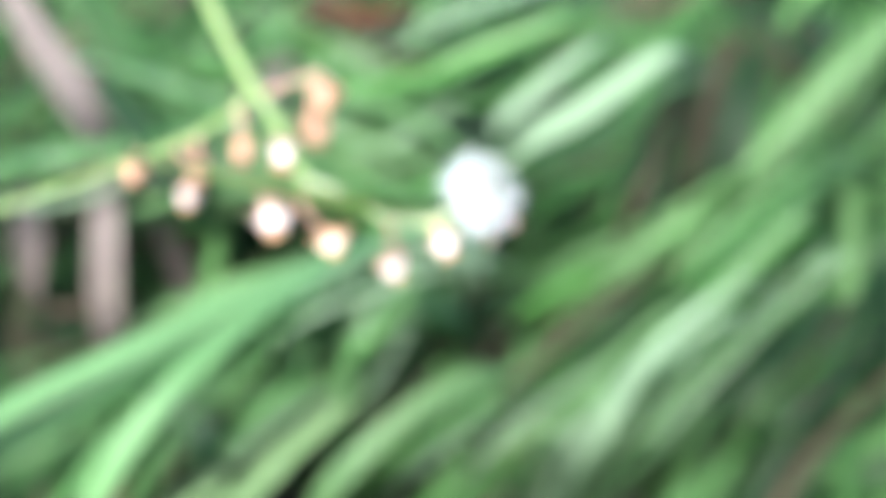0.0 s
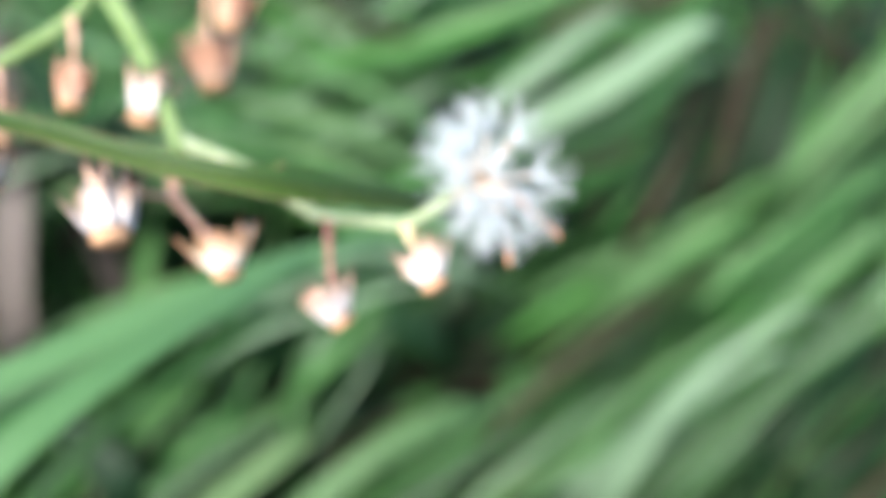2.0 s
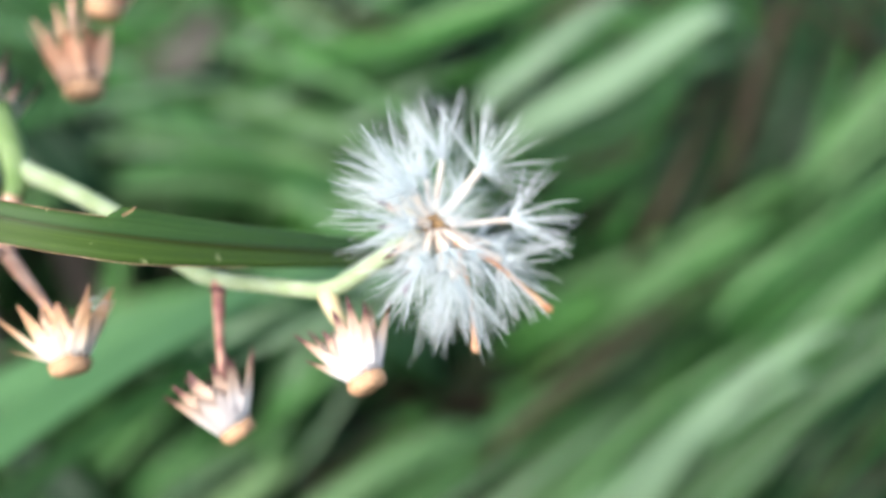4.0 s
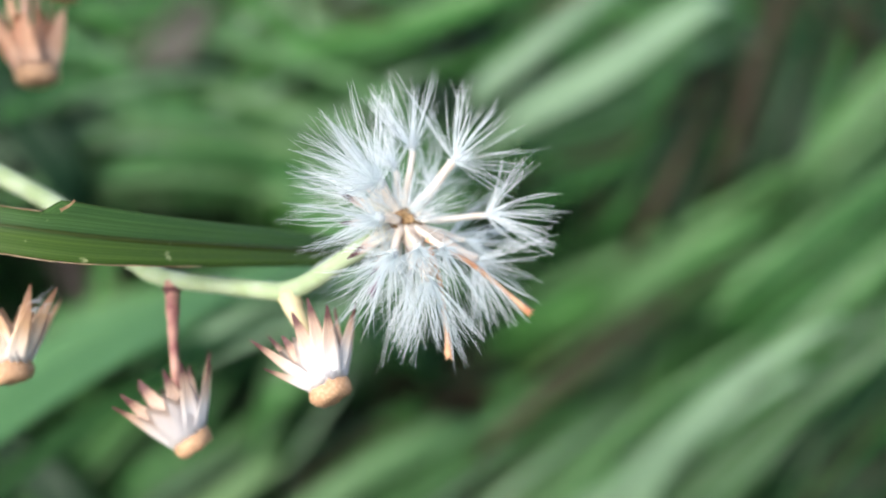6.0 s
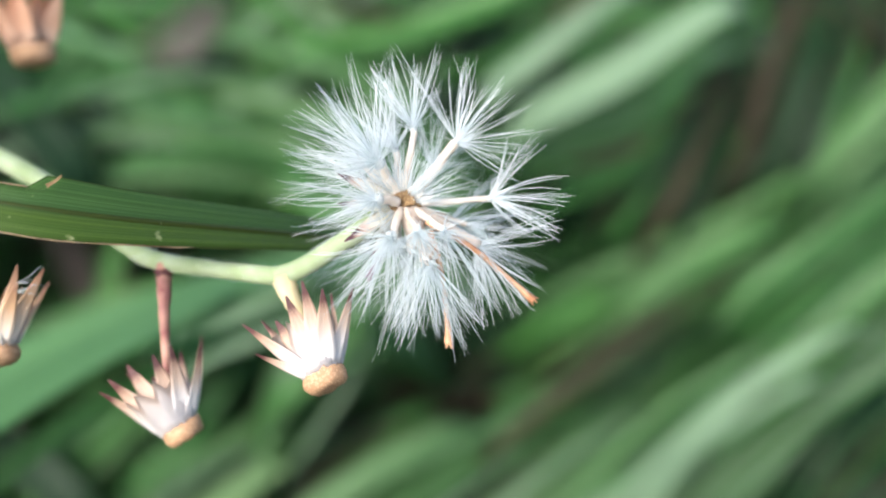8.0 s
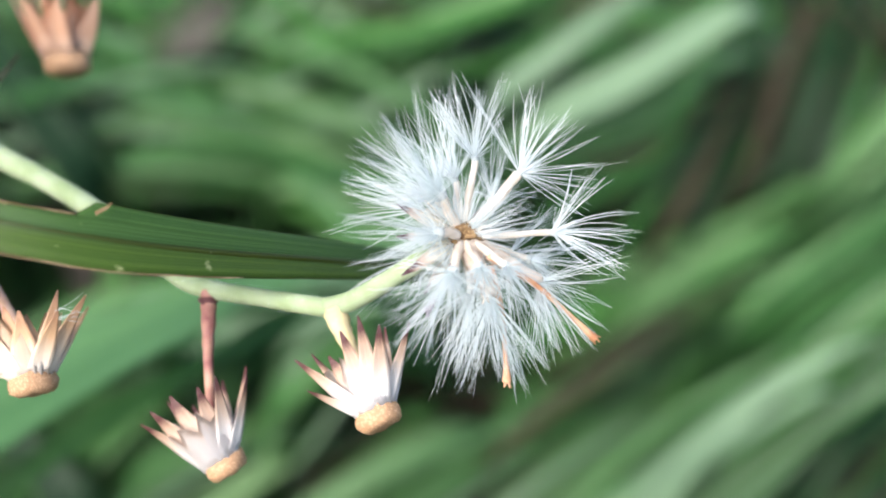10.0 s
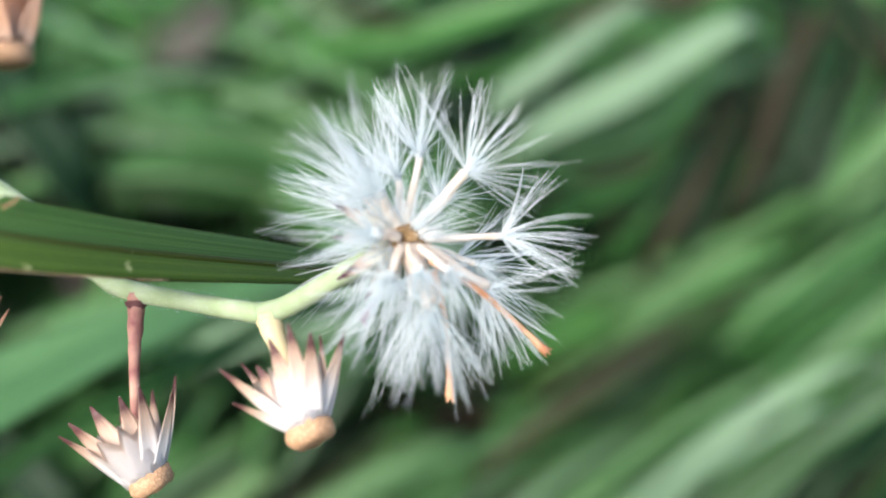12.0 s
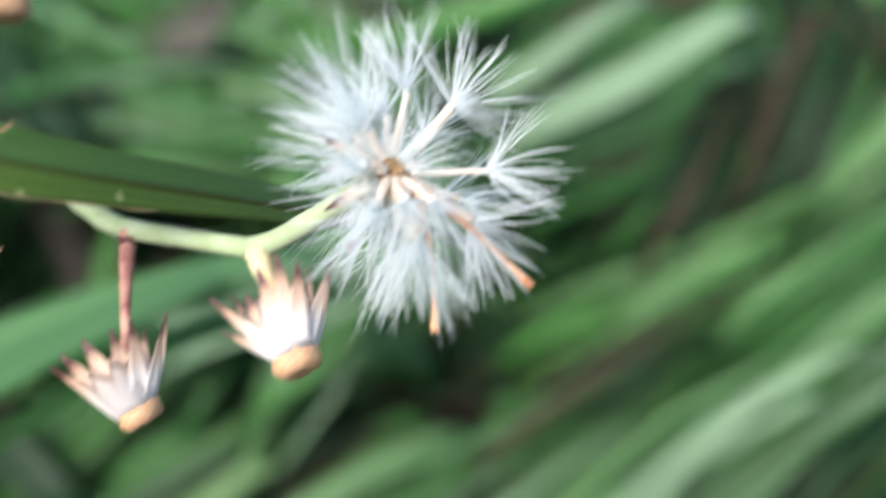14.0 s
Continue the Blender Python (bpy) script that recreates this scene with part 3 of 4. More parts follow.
# ---------------------------------------------------------------- the near leaf
def build_near_leaf():
    """A broad grass leaf, folded on its rib, that lies across in front of the stem; its upper margin is torn back."""
    middle = [ground_below((-95, 70, -30)), (-90, 60, -45), (-62, 40, -4), (-40, 34, 5.6), (-27, 33.5, 4.7), (-17.5, 33.0, 2.35), (-10.8, 34.0, 1.15), (-4.5, 40.0, 0.6), (0.5, 48.0, 0.2), (4.5, 57.0, -0.2), (8, 66, -1.0)]
    p = [V(*q) for q in middle]
    line = curve_points(p, 12)
    n = len(line)
    wide = [1.9, 2.0, 2.0, 1.8, 1.8, 1.85, 2.12, 1.5, 1.1, 0.75, 0.15]
    widths, facing = [], []
    for k in range(n):
        f = k / (n - 1) * (len(wide) - 1)
        i = min(int(f), len(wide) - 2)
        widths.append((wide[i] + (wide[i + 1] - wide[i]) * (f - i)) / 1000)
        # turned edge-on on its far part, opening towards the camera
        open_up = min(1.0, max(0.0, (f - 2.6) / 2.6))
        facing.append((VIEW.to_3x3() @ Vector((0.05, -0.35 - 0.65 * open_up, 1.0 - 0.65 * open_up))).normalized())

    def notch(s):
        k = s * (len(wide) - 1)
        torn = 0.97 + 0.03 * noise.noise(Vector((s * 160, 0, 0)))
        if k < 5.90:
            return torn * 0.56
        if k < 6.1:
            return torn * 1.18
        return torn * (1 + 0.15 * max(0.0, 7.2 - k))
    bm = bmesh.new()
    ribbon(bm, line, facing, widths, 0.10, 0.00012, notch=notch)
    leaf = tagged(empty("grass_leaf", p[0]), "dark green folded grass leaf with a torn margin across the stem", "grass leaf")
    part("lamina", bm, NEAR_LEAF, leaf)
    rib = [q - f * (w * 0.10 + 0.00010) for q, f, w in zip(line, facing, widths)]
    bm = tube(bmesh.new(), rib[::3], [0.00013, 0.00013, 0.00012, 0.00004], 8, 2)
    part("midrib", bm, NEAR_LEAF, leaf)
    # the dry, ragged brown margins: along the lower edge, and along the tear
    for name, way, first, last in (("lower_margin", 1.0, 0.30, 0.66), ("torn_margin", -1.0, 0.36, 0.59)):
        edge, thick = [], []
        for k in range(int(first * n), int(last * n)):
            tangent = (line[k + 1] - line[k - 1]).normalized()
            up = (facing[k] - tangent * facing[k].dot(tangent)).normalized()
            reach = way * widths[k] / 2 * (notch(k / (n - 1)) if way < 0 else 1 + 0.05 * noise.noise(Vector((k * 0.37, 3.1, 0))))
            edge.append(line[k] + tangent.cross(up) * reach + up * 0.00002)
            thick.append((0.022 + 0.024 * noise.noise(Vector((k * 0.9, way, 0)))) * MM)
        bm = tube(bmesh.new(), edge, thick, 7, 3, 0.35)
        part(name, bm, SCRAP, leaf, "dry brown ragged leaf margin")
    # the dried scrap that stands up where the margin is torn
    bm = bmesh.new()
    scrap = curve_points([V(-11.3, 33.80, 1.86), V(-11.08, 33.72, 1.96), V(-10.9, 33.68, 2.06), V(-10.76, 33.62, 2.18)], 4)
    ribbon(bm, scrap, VIEW.to_3x3() @ Vector((0.3, -1, 0.2)), [(0.12 - 0.06 * k / 12 + 0.05 * noise.noise(Vector((k * 0.7, 0, 0)))) * MM for k in range(13)], 0.35, 0.00004)
    part("torn_scrap", bm, SCRAP, leaf, "dried brown scrap of torn leaf")


build_near_leaf()

# ---------------------------------------------------------------- the plant
FOOT = V(*ground_below((-100, 120, -60)))
plant = empty("wild_plant", FOOT)
tagged(plant, "leaning weed gone to seed, one fluffy head and withered heads", "plant")


def bristle(bm, root, way, length, thick, rng, sway=0.12, curve=None, bow=0.0):
    """A stiff hair, triangular in section, slightly bent; bow: how far its middle stands off the straight line."""
    side = way.orthogonal().normalized()
    other = way.cross(side)
    bend = (side * rng.uniform(-1, 1) + other * rng.uniform(-1, 1)) * length * sway
    arch = (side * rng.uniform(-1, 1) + other * rng.uniform(-1, 1)) * length * bow
    if curve:
        bend += curve * length
    rings = []
    for s, w in ((0.0, 1.0), (0.25, 0.97), (0.5, 0.9), (0.75, 0.75), (1.0, 0.3)):
        p = root + way * length * s + bend * s * s + arch * (4 * s * (1 - s))
        rings.append([bm.verts.new(p + (side * math.cos(t) + other * math.sin(t)) * thick * w) for t in (0.3, 2.4, 4.5)])
    for a, b in zip(rings, rings[1:]):
        for k in range(3):
            bm.faces.new((a[k], a[(k + 1) % 3], b[(k + 1) % 3], b[k]))
    bm.faces.new(rings[-1])


def build_stems():
    main = [tuple((VIEW.inverted() @ FOOT) * 1000), (-112, 105, -30), (-96, 80, 40), (-70, 60, 62), (-46, 50, 50), (-33, 46.5, 32), (-25.6, 45, 17.5), (-21.2, 44, 10.2), (-18.75, 43, 4.6), (-18.7, 42.7, 3.0)]
    bm = tube(bmesh.new(), [V(*q) for q in main], [1.5 * MM, 1.4 * MM, 1.3 * MM, 1.1 * MM, 0.9 * MM, 0.8 * MM, 0.72 * MM, 0.68 * MM, 0.58 * MM, 0.46 * MM], 14, 10, 0.02)
    part("stem", bm, STEM, plant, "pale yellow-green hairy stem")
    arm = upper = [(-18.9, 43, 4.9), (-18.2, 42.9, 4.2), (-16.0, 41.8, 3.3), (-13.4, 40.6, 2.0), (-10.6, 39.6, 0.15), (-9.4, 39.2, -0.45), (-7.0, 38.4, -0.75), (-4.5, 37.6, -1.0)]
    bm = tube(bmesh.new(), [V(*q) for q in arm], [0.48 * MM, 0.46 * MM, 0.41 * MM, 0.39 * MM, 0.37 * MM, 0.34 * MM, 0.31 * MM, 0.34 * MM], 12, 8, 0.03)
    part("branch", bm, PALE_STEM, plant, "pale green hairy branch")
    arm = thin = [(-4.8, 37.65, -1.0), (-3.8, 37.4, -0.62), (-2.4, 37.0, 0.25), (-1.0, 36.7, 1.15)]
    bm = tube(bmesh.new(), [V(*q) for q in arm], [0.36 * MM, 0.34 * MM, 0.32 * MM, 0.40 * MM], 12, 8, 0.03)
    part("peduncle", bm, PALE_STEM, plant, "pale green stalk of the seed head")
    # the side branch of the stem that bears the further heads
    arm = [(-24.4, 44.8, 14.8), (-25.6, 44.8, 12.4), (-30, 45.2, 9.8), (-36, 46, 7.6), (-44, 47.5, 5.2), (-54, 50, 2.6), (-64, 54, 0.5)]
    bm = tube(bmesh.new(), [V(*q) for q in arm], [0.5 * MM, 0.5 * MM, 0.48 * MM, 0.46 * MM, 0.44 * MM, 0.4 * MM, 0.3 * MM], 12, 8, 0.03)
    part("branch", bm, STEM, plant, "pale green side branch")
    # the lower end of the stem, turning brown, down to the node of two heads
    arm = [(-18.7, 42.75, 3.3), (-18.75, 42.3, 2.3), (-18.5, 41.4, 1.3), (-18.2, 40.6, 0.6)]
    bm = tube(bmesh.new(), [V(*q) for q in arm], [0.40 * MM, 0.40 * MM, 0.36 * MM, 0.42 * MM], 12, 6, 0.03)
    part("branch", bm, TAN_STALK, plant, "tan withered branch end")
    arm = [(-23.3, 44.5, 13.7), (-21.6, 45.6, 14.5), (-19.4, 47.4, 15.7), (-17.3, 48.6, 16.6)]
    bm = tube(bmesh.new(), [V(*q) for q in arm], [0.35 * MM, 0.3 * MM, 0.28 * MM, 0.25 * MM], 10, 6, 0.03)
    part("branch", bm, TAN_STALK, plant, "tan withered side branch")


    # short white hairs that stand off the young stalks
    rng = random.Random(21)
    bm = bmesh.new()
    for pts, radius, count in ((upper, 0.40, 700), (thin, 0.33, 260)):
        line = curve_points([V(*q) for q in pts], 30)
        for _ in range(count):
            k = rng.randrange(1, len(line) - 1)
            along = (line[k + 1] - line[k - 1]).normalized()
            out = along.cross(Vector((rng.gauss(0, 1), rng.gauss(0, 1), rng.gauss(0, 1)))).normalized()
            bristle(bm, line[k] + out * radius * 0.9 * MM, (out + along * rng.uniform(-0.5, 0.9)).normalized(), rng.uniform(0.04, 0.10) * MM, 0.004 * MM, rng, 0.25)
    part("fuzz", bm, PAPPUS, plant, "short white hairs on the stalk", smooth=False)


build_stems()


def lance(bm, base, way, side_hint, length, width, curl, thick=0.00003):
    """One narrow pointed bract."""
    way = way.normalized()
    face = (side_hint - way * side_hint.dot(way)).normalized()
    n = 8
    line, widths = [], []
    for k in range(n):
        s = k / (n - 1)
        line.append(base + way * length * s + face * (curl * length * s * s))
        widths.append(width * (1.05 if s < 0.3 else 1.05 * (1 - ((s - 0.3) / 0.7) ** 1.25) + 0.09 * s))
    ribbon(bm, line, face, widths, 0.07, thick)


def spent_head(base, tip, stalk, mats, label, size=1.0, count=13, spread=30.0, seed=0, stalk_mat=None, stalk_r=0.17, set_out=()):
    """An empty flower head that hangs upside down: a tan pitted disc with papery bracts bent back round the stalk."""
    rng = random.Random(seed)
    base, tip = V(*base), V(*tip)
    axis = (tip - base).normalized()
    a = axis.orthogonal().normalized()
    b = axis.cross(a)
    r = 0.74 * MM * size
    bm = bmesh.new()
    rings = []
    for h, w in ((-0.60, 0.0), (-0.62, 0.45), (-0.60, 0.74), (-0.46, 0.93), (-0.22, 1.02), (0.05, 1.0), (0.3, 0.9), (0.8, 0.66), (1.1, 0.35)):
        ring = []
        for s in range(18):
            t = 2 * math.pi * s / 18
            rr = w * r * (1 + 0.07 * rng.uniform(-1, 1))
            ring.append(bm.verts.new(base + axis * (h + rng.uniform(-0.05, 0.05)) * r + (a * math.cos(t) + b * math.sin(t)) * rr))
        rings.append(ring)
    for p, q in zip(rings, rings[1:]):
        for s in range(18):
            bm.faces.new((p[s], p[(s + 1) % 18], q[(s + 1) % 18], q[s]))
    bm.faces.new(rings[-1])
    bmesh.ops.pointmerge(bm, verts=rings[0], merge_co=base - axis * 0.6 * r)
    head = part("spent_head", bm, DISC, plant, label)
    # the white cup in which the bracts are joined at their feet
    bm = bmesh.new()
    uv_layer = bm.loops.layers.uv.verify()
    flare = math.tan(math.radians(spread * 0.5))
    cup = []
    for h in (0.0, 0.4, 0.8, 1.2, 1.6):
        ring = []
        for s in range(26):
            t = 2 * math.pi * s / 26
            edge = h * (1 + 0.22 * math.sin(s * 2.3 + seed)) if h > 1 else h
            rr = r * 0.90 + edge * size * MM * flare * (1 + 0.06 * math.sin(7 * t + seed))
            ring.append(bm.verts.new(base + axis * (r * 0.1 + edge * size * MM) + (a * math.cos(t) + b * math.sin(t)) * rr))
        cup.append(ring)
    for k, (p, q) in enumerate(zip(cup, cup[1:])):
        for s in range(26):
            face = bm.faces.new((p[s], p[(s + 1) % 26], q[(s + 1) % 26], q[s]))
            for loop, (u, v) in zip(face.loops, ((s, k), (s + 1, k), (s + 1, k + 1), (s, k + 1))):
                loop[uv_layer].uv = (u / 26 * 6, 0.03 + v * 0.11)
    bmesh.ops.solidify(bm, geom=bm.faces[:], thickness=0.00005)
    part("cup", bm, mats, head)
    turn = VIEW.to_3x3()
    for lean, near, length, width in set_out:
        # lean: degrees from upright, towards the left; near: how far it comes forward
        t = math.radians(lean * 0.9)
        way = (turn @ Vector((-math.sin(t), -near, math.cos(t)))).normalized()
        out = way - axis * way.dot(axis) + turn @ Vector((0, -0.35 if near > -0.1 else 0.5, 0))
        out = (out - axis * out.dot(axis)).normalized()
        bm = bmesh.new()
        lance(bm, base + axis * r * 0.15 + out * r * 0.80, way, out, length * MM * rng.uniform(0.96, 1.04), width * 1.22 * MM, rng.uniform(-0.08, 0.05))
        part("bract", bm, mats, head)
    count = 0 if set_out else count + 3
    for k in range(count):
        t = 2 * math.pi * (k + rng.uniform(-0.3, 0.3)) / count
        inner = k % 2
        out = a * math.cos(t) + b * math.sin(t)
        lean = math.radians(spread * (0.42 if inner else 0.9) * rng.uniform(0.6, 1.25))
        way = axis * math.cos(lean) + out * math.sin(lean)
        length = size * MM * (2.8 if inner else 2.45) * rng.uniform(0.72, 1.12)
        bm = bmesh.new()
        twist = (out + (a * math.cos(t + 1.57) + b * math.sin(t + 1.57)) * rng.uniform(-0.5, 0.5)).normalized()
        lance(bm, base + axis * r * 0.15 + out * r * (0.66 if inner else 0.86), way, twist, length, size * MM * rng.uniform(0.42, 0.68), rng.uniform(-0.14, 0.06))
        part("bract", bm, mats, head)
    if stalk:
        pts = [V(*q) for q in stalk] + [base + axis * r * 0.9]
        bm = tube(bmesh.new(), pts, [stalk_r * 1.6 * MM, stalk_r * 1.5 * MM] + [stalk_r * 1.0 * MM] * (len(pts) - 2), 10, 6, 0.09)
        part("peduncle", bm, stalk_mat or STALK, plant, "thin withered stalk of a spent head")
        if stalk_mat is STALK:
            top, low = pts[0].lerp(pts[1], 0.35), pts[0].lerp(pts[1], 0.62)
            bm = tube(bmesh.new(), [top.lerp(low, -0.3), top, low], [stalk_r * 1.9 * MM, stalk_r * 2.0 * MM, stalk_r * 1.3 * MM], 10, 4, 0.14)
            part("stalk_collar", bm, COLLAR, plant, "dark purple-brown joint of a withered stalk")
    return head


def build_spent_heads():
    spent_head((-2.95, 36.3, -4.25), (-4.15, 37.0, -2.0), [(-4.55, 37.6, -0.95), (-4.35, 37.55, -1.5), (-3.9, 37.3, -2.4)], BRACT,
               "spent head with tan disc and white papery bracts", 1.0, 14, 30, 3, CREAM_STALK, 0.25,
               [(57, 0.1, 2.75, 0.42), (51, -0.15, 2.9, 0.40), (72, 0.15, 1.9, 0.32), (42, 0.05, 2.2, 0.62), (27, 0.1, 2.75, 0.58), (14, 0.2, 2.95, 0.52), (5, -0.1, 2.6, 0.50), (1, 0.3, 2.75, 0.55), (-16, 0.0, 2.75, 0.40), (-12, -0.4, 2.5, 0.45), (36, -0.5, 2.2, 0.5), (12, -0.5, 2.6, 0.5)])
    spent_head((-8.3, 38.7, -6.4), (-9.75, 38.5, -4.3), [(-9.05, 39.0, -0.55), (-9.0, 38.9, -1.5), (-8.95, 38.8, -3.0)], BRACT,
               "spent head with tan disc and white papery bracts", 1.0, 14, 30, 8, STALK, 0.17,
               [(61, 0.1, 2.85, 0.66), (52, 0.2, 2.85, 0.72), (56, -0.3, 2.7, 0.60), (40, 0.15, 2.7, 0.70), (24, 0.15, 2.65, 0.62), (9, 0.2, 2.7, 0.55), (14, -0.4, 2.5, 0.5), (-8, -0.2, 2.9, 0.42), (-12, 0.1, 2.75, 0.38), (46, -0.5, 2.3, 0.5)])
    spent_head((-14.65, 38.0, -3.7), (-15.25, 38.4, -1.3), [(-18.2, 40.6, 0.6), (-17.4, 40.1, -0.2), (-16.2, 39.4, -1.4), (-15.3, 38.7, -2.3)], BRACT_TAN,
               "spent head with tan withered bracts", 1.08, 14, 30, 5, TAN_STALK, 0.2,
               [(59, 0.0, 3.3, 0.42), (35, 0.15, 2.6, 0.62), (44, -0.4, 2.3, 0.55), (17, 0.1, 2.4, 0.70), (6, 0.2, 2.2, 0.72), (2, -0.3, 2.5, 0.65), (-14, 0.0, 2.75, 0.50), (-31, 0.05, 3.1, 0.52), (-25, 0.3, 2.4, 0.55), (80, 0.2, 1.7, 0.12), (-22, -0.4, 2.6, 0.5)])
    spent_head((-20.1, 34.5, -1.6), (-20.6, 35.0, 0.9), [(-18.2, 40.6, 0.6), (-18.8, 39.0, 0.7), (-19.8, 36.4, 0.6), (-20.1, 35.2, 0.0)], BRACT,
               "spent head with tan disc and white papery bracts", 1.4, 13, 36, 12, TAN_STALK, 0.14)
    spent_head((-17.7, 48.8, 8.8), (-18.3, 48.9, 11.9), [(-17.9, 48.2, 16.1), (-18.2, 48.6, 14.2), (-18.2, 48.8, 11.0)], BRACT_ORANGE,
               "spent head with orange-brown withered bracts", 1.3, 12, 34, 14, TAN_STALK, 0.15)
    spent_head((-16.9, 49.6, 12.9), (-16.4, 49.7, 15.5), [(-17.4, 48.4, 16.3), (-16.9, 49.2, 16.0)], BRACT_ORANGE,
               "spent head with orange-brown withered bracts", 1.2, 12, 26, 15, TAN_STALK, 0.15)
    spent_head((-20.9, 43.6, 5.8), (-20.2, 43.9, 8.4), [(-21.9, 44.2, 11.2), (-21.0, 44.0, 9.8), (-20.5, 43.9, 8.2)], BRACT,
               "spent head with tan disc and pale papery bracts", 1.3, 12, 30, 16, STEM, 0.2)
    spent_head((-24.6, 41.2, 6.3), (-24.7, 41.9, 8.9), [(-25.8, 44.6, 12.3), (-25.2, 43.4, 10.9), (-24.8, 42.2, 9.0)], BRACT_ORANGE,
               "spent head with orange-brown withered bracts", 1.0, 12, 28, 17, TAN_STALK, 0.17)
    spent_head((-32.0, 46.8, 1.9), (-31.8, 47.0, 4.5), [(-33.0, 45.5, 8.6), (-32.2, 46.4, 7.0), (-31.9, 46.9, 5.0)], BRACT,
               "spent head with tan disc and pale papery bracts", 1.1, 12, 30, 18, TAN_STALK, 0.17)
    spent_head((-30.3, 44.6, 4.5), (-30.2, 44.8, 7.1), [(-31.0, 45.3, 9.4), (-30.4, 44.9, 8.6), (-30.3, 44.7, 7.4)], BRACT_ORANGE,
               "spent head with orange-brown withered bracts", 1.0, 12, 26, 19, TAN_STALK, 0.17)
    spent_head((-37.0, 43.5, 4.6), (-36.7, 43.9, 7.0), [(-37.0, 46.1, 7.3), (-37.0, 45.0, 7.8), (-36.9, 44.1, 6.8)], BRACT_ORANGE,
               "spent head with orange-brown withered bracts", 1.0, 12, 28, 20, TAN_STALK, 0.17)


    rng = random.Random(31)
    bm = bmesh.new()
    for k in range(7):
        root = V(-13.75 + rng.uniform(-0.1, 0.1), 37.6, -1.45 + rng.uniform(-0.2, 0.25))
        bristle(bm, root, (VIEW.to_3x3() @ Vector((1.0, -0.3, rng.uniform(-0.25, 0.5)))).normalized(), rng.uniform(0.7, 1.2) * MM, 0.012 * MM, rng)
    part("stray_hairs", bm, PAPPUS, plant, "stray white plume hairs caught on a bract", smooth=False)


build_spent_heads()

# the white seed head
HEART_AT = Vector((-0.38, 36.4, 1.52))

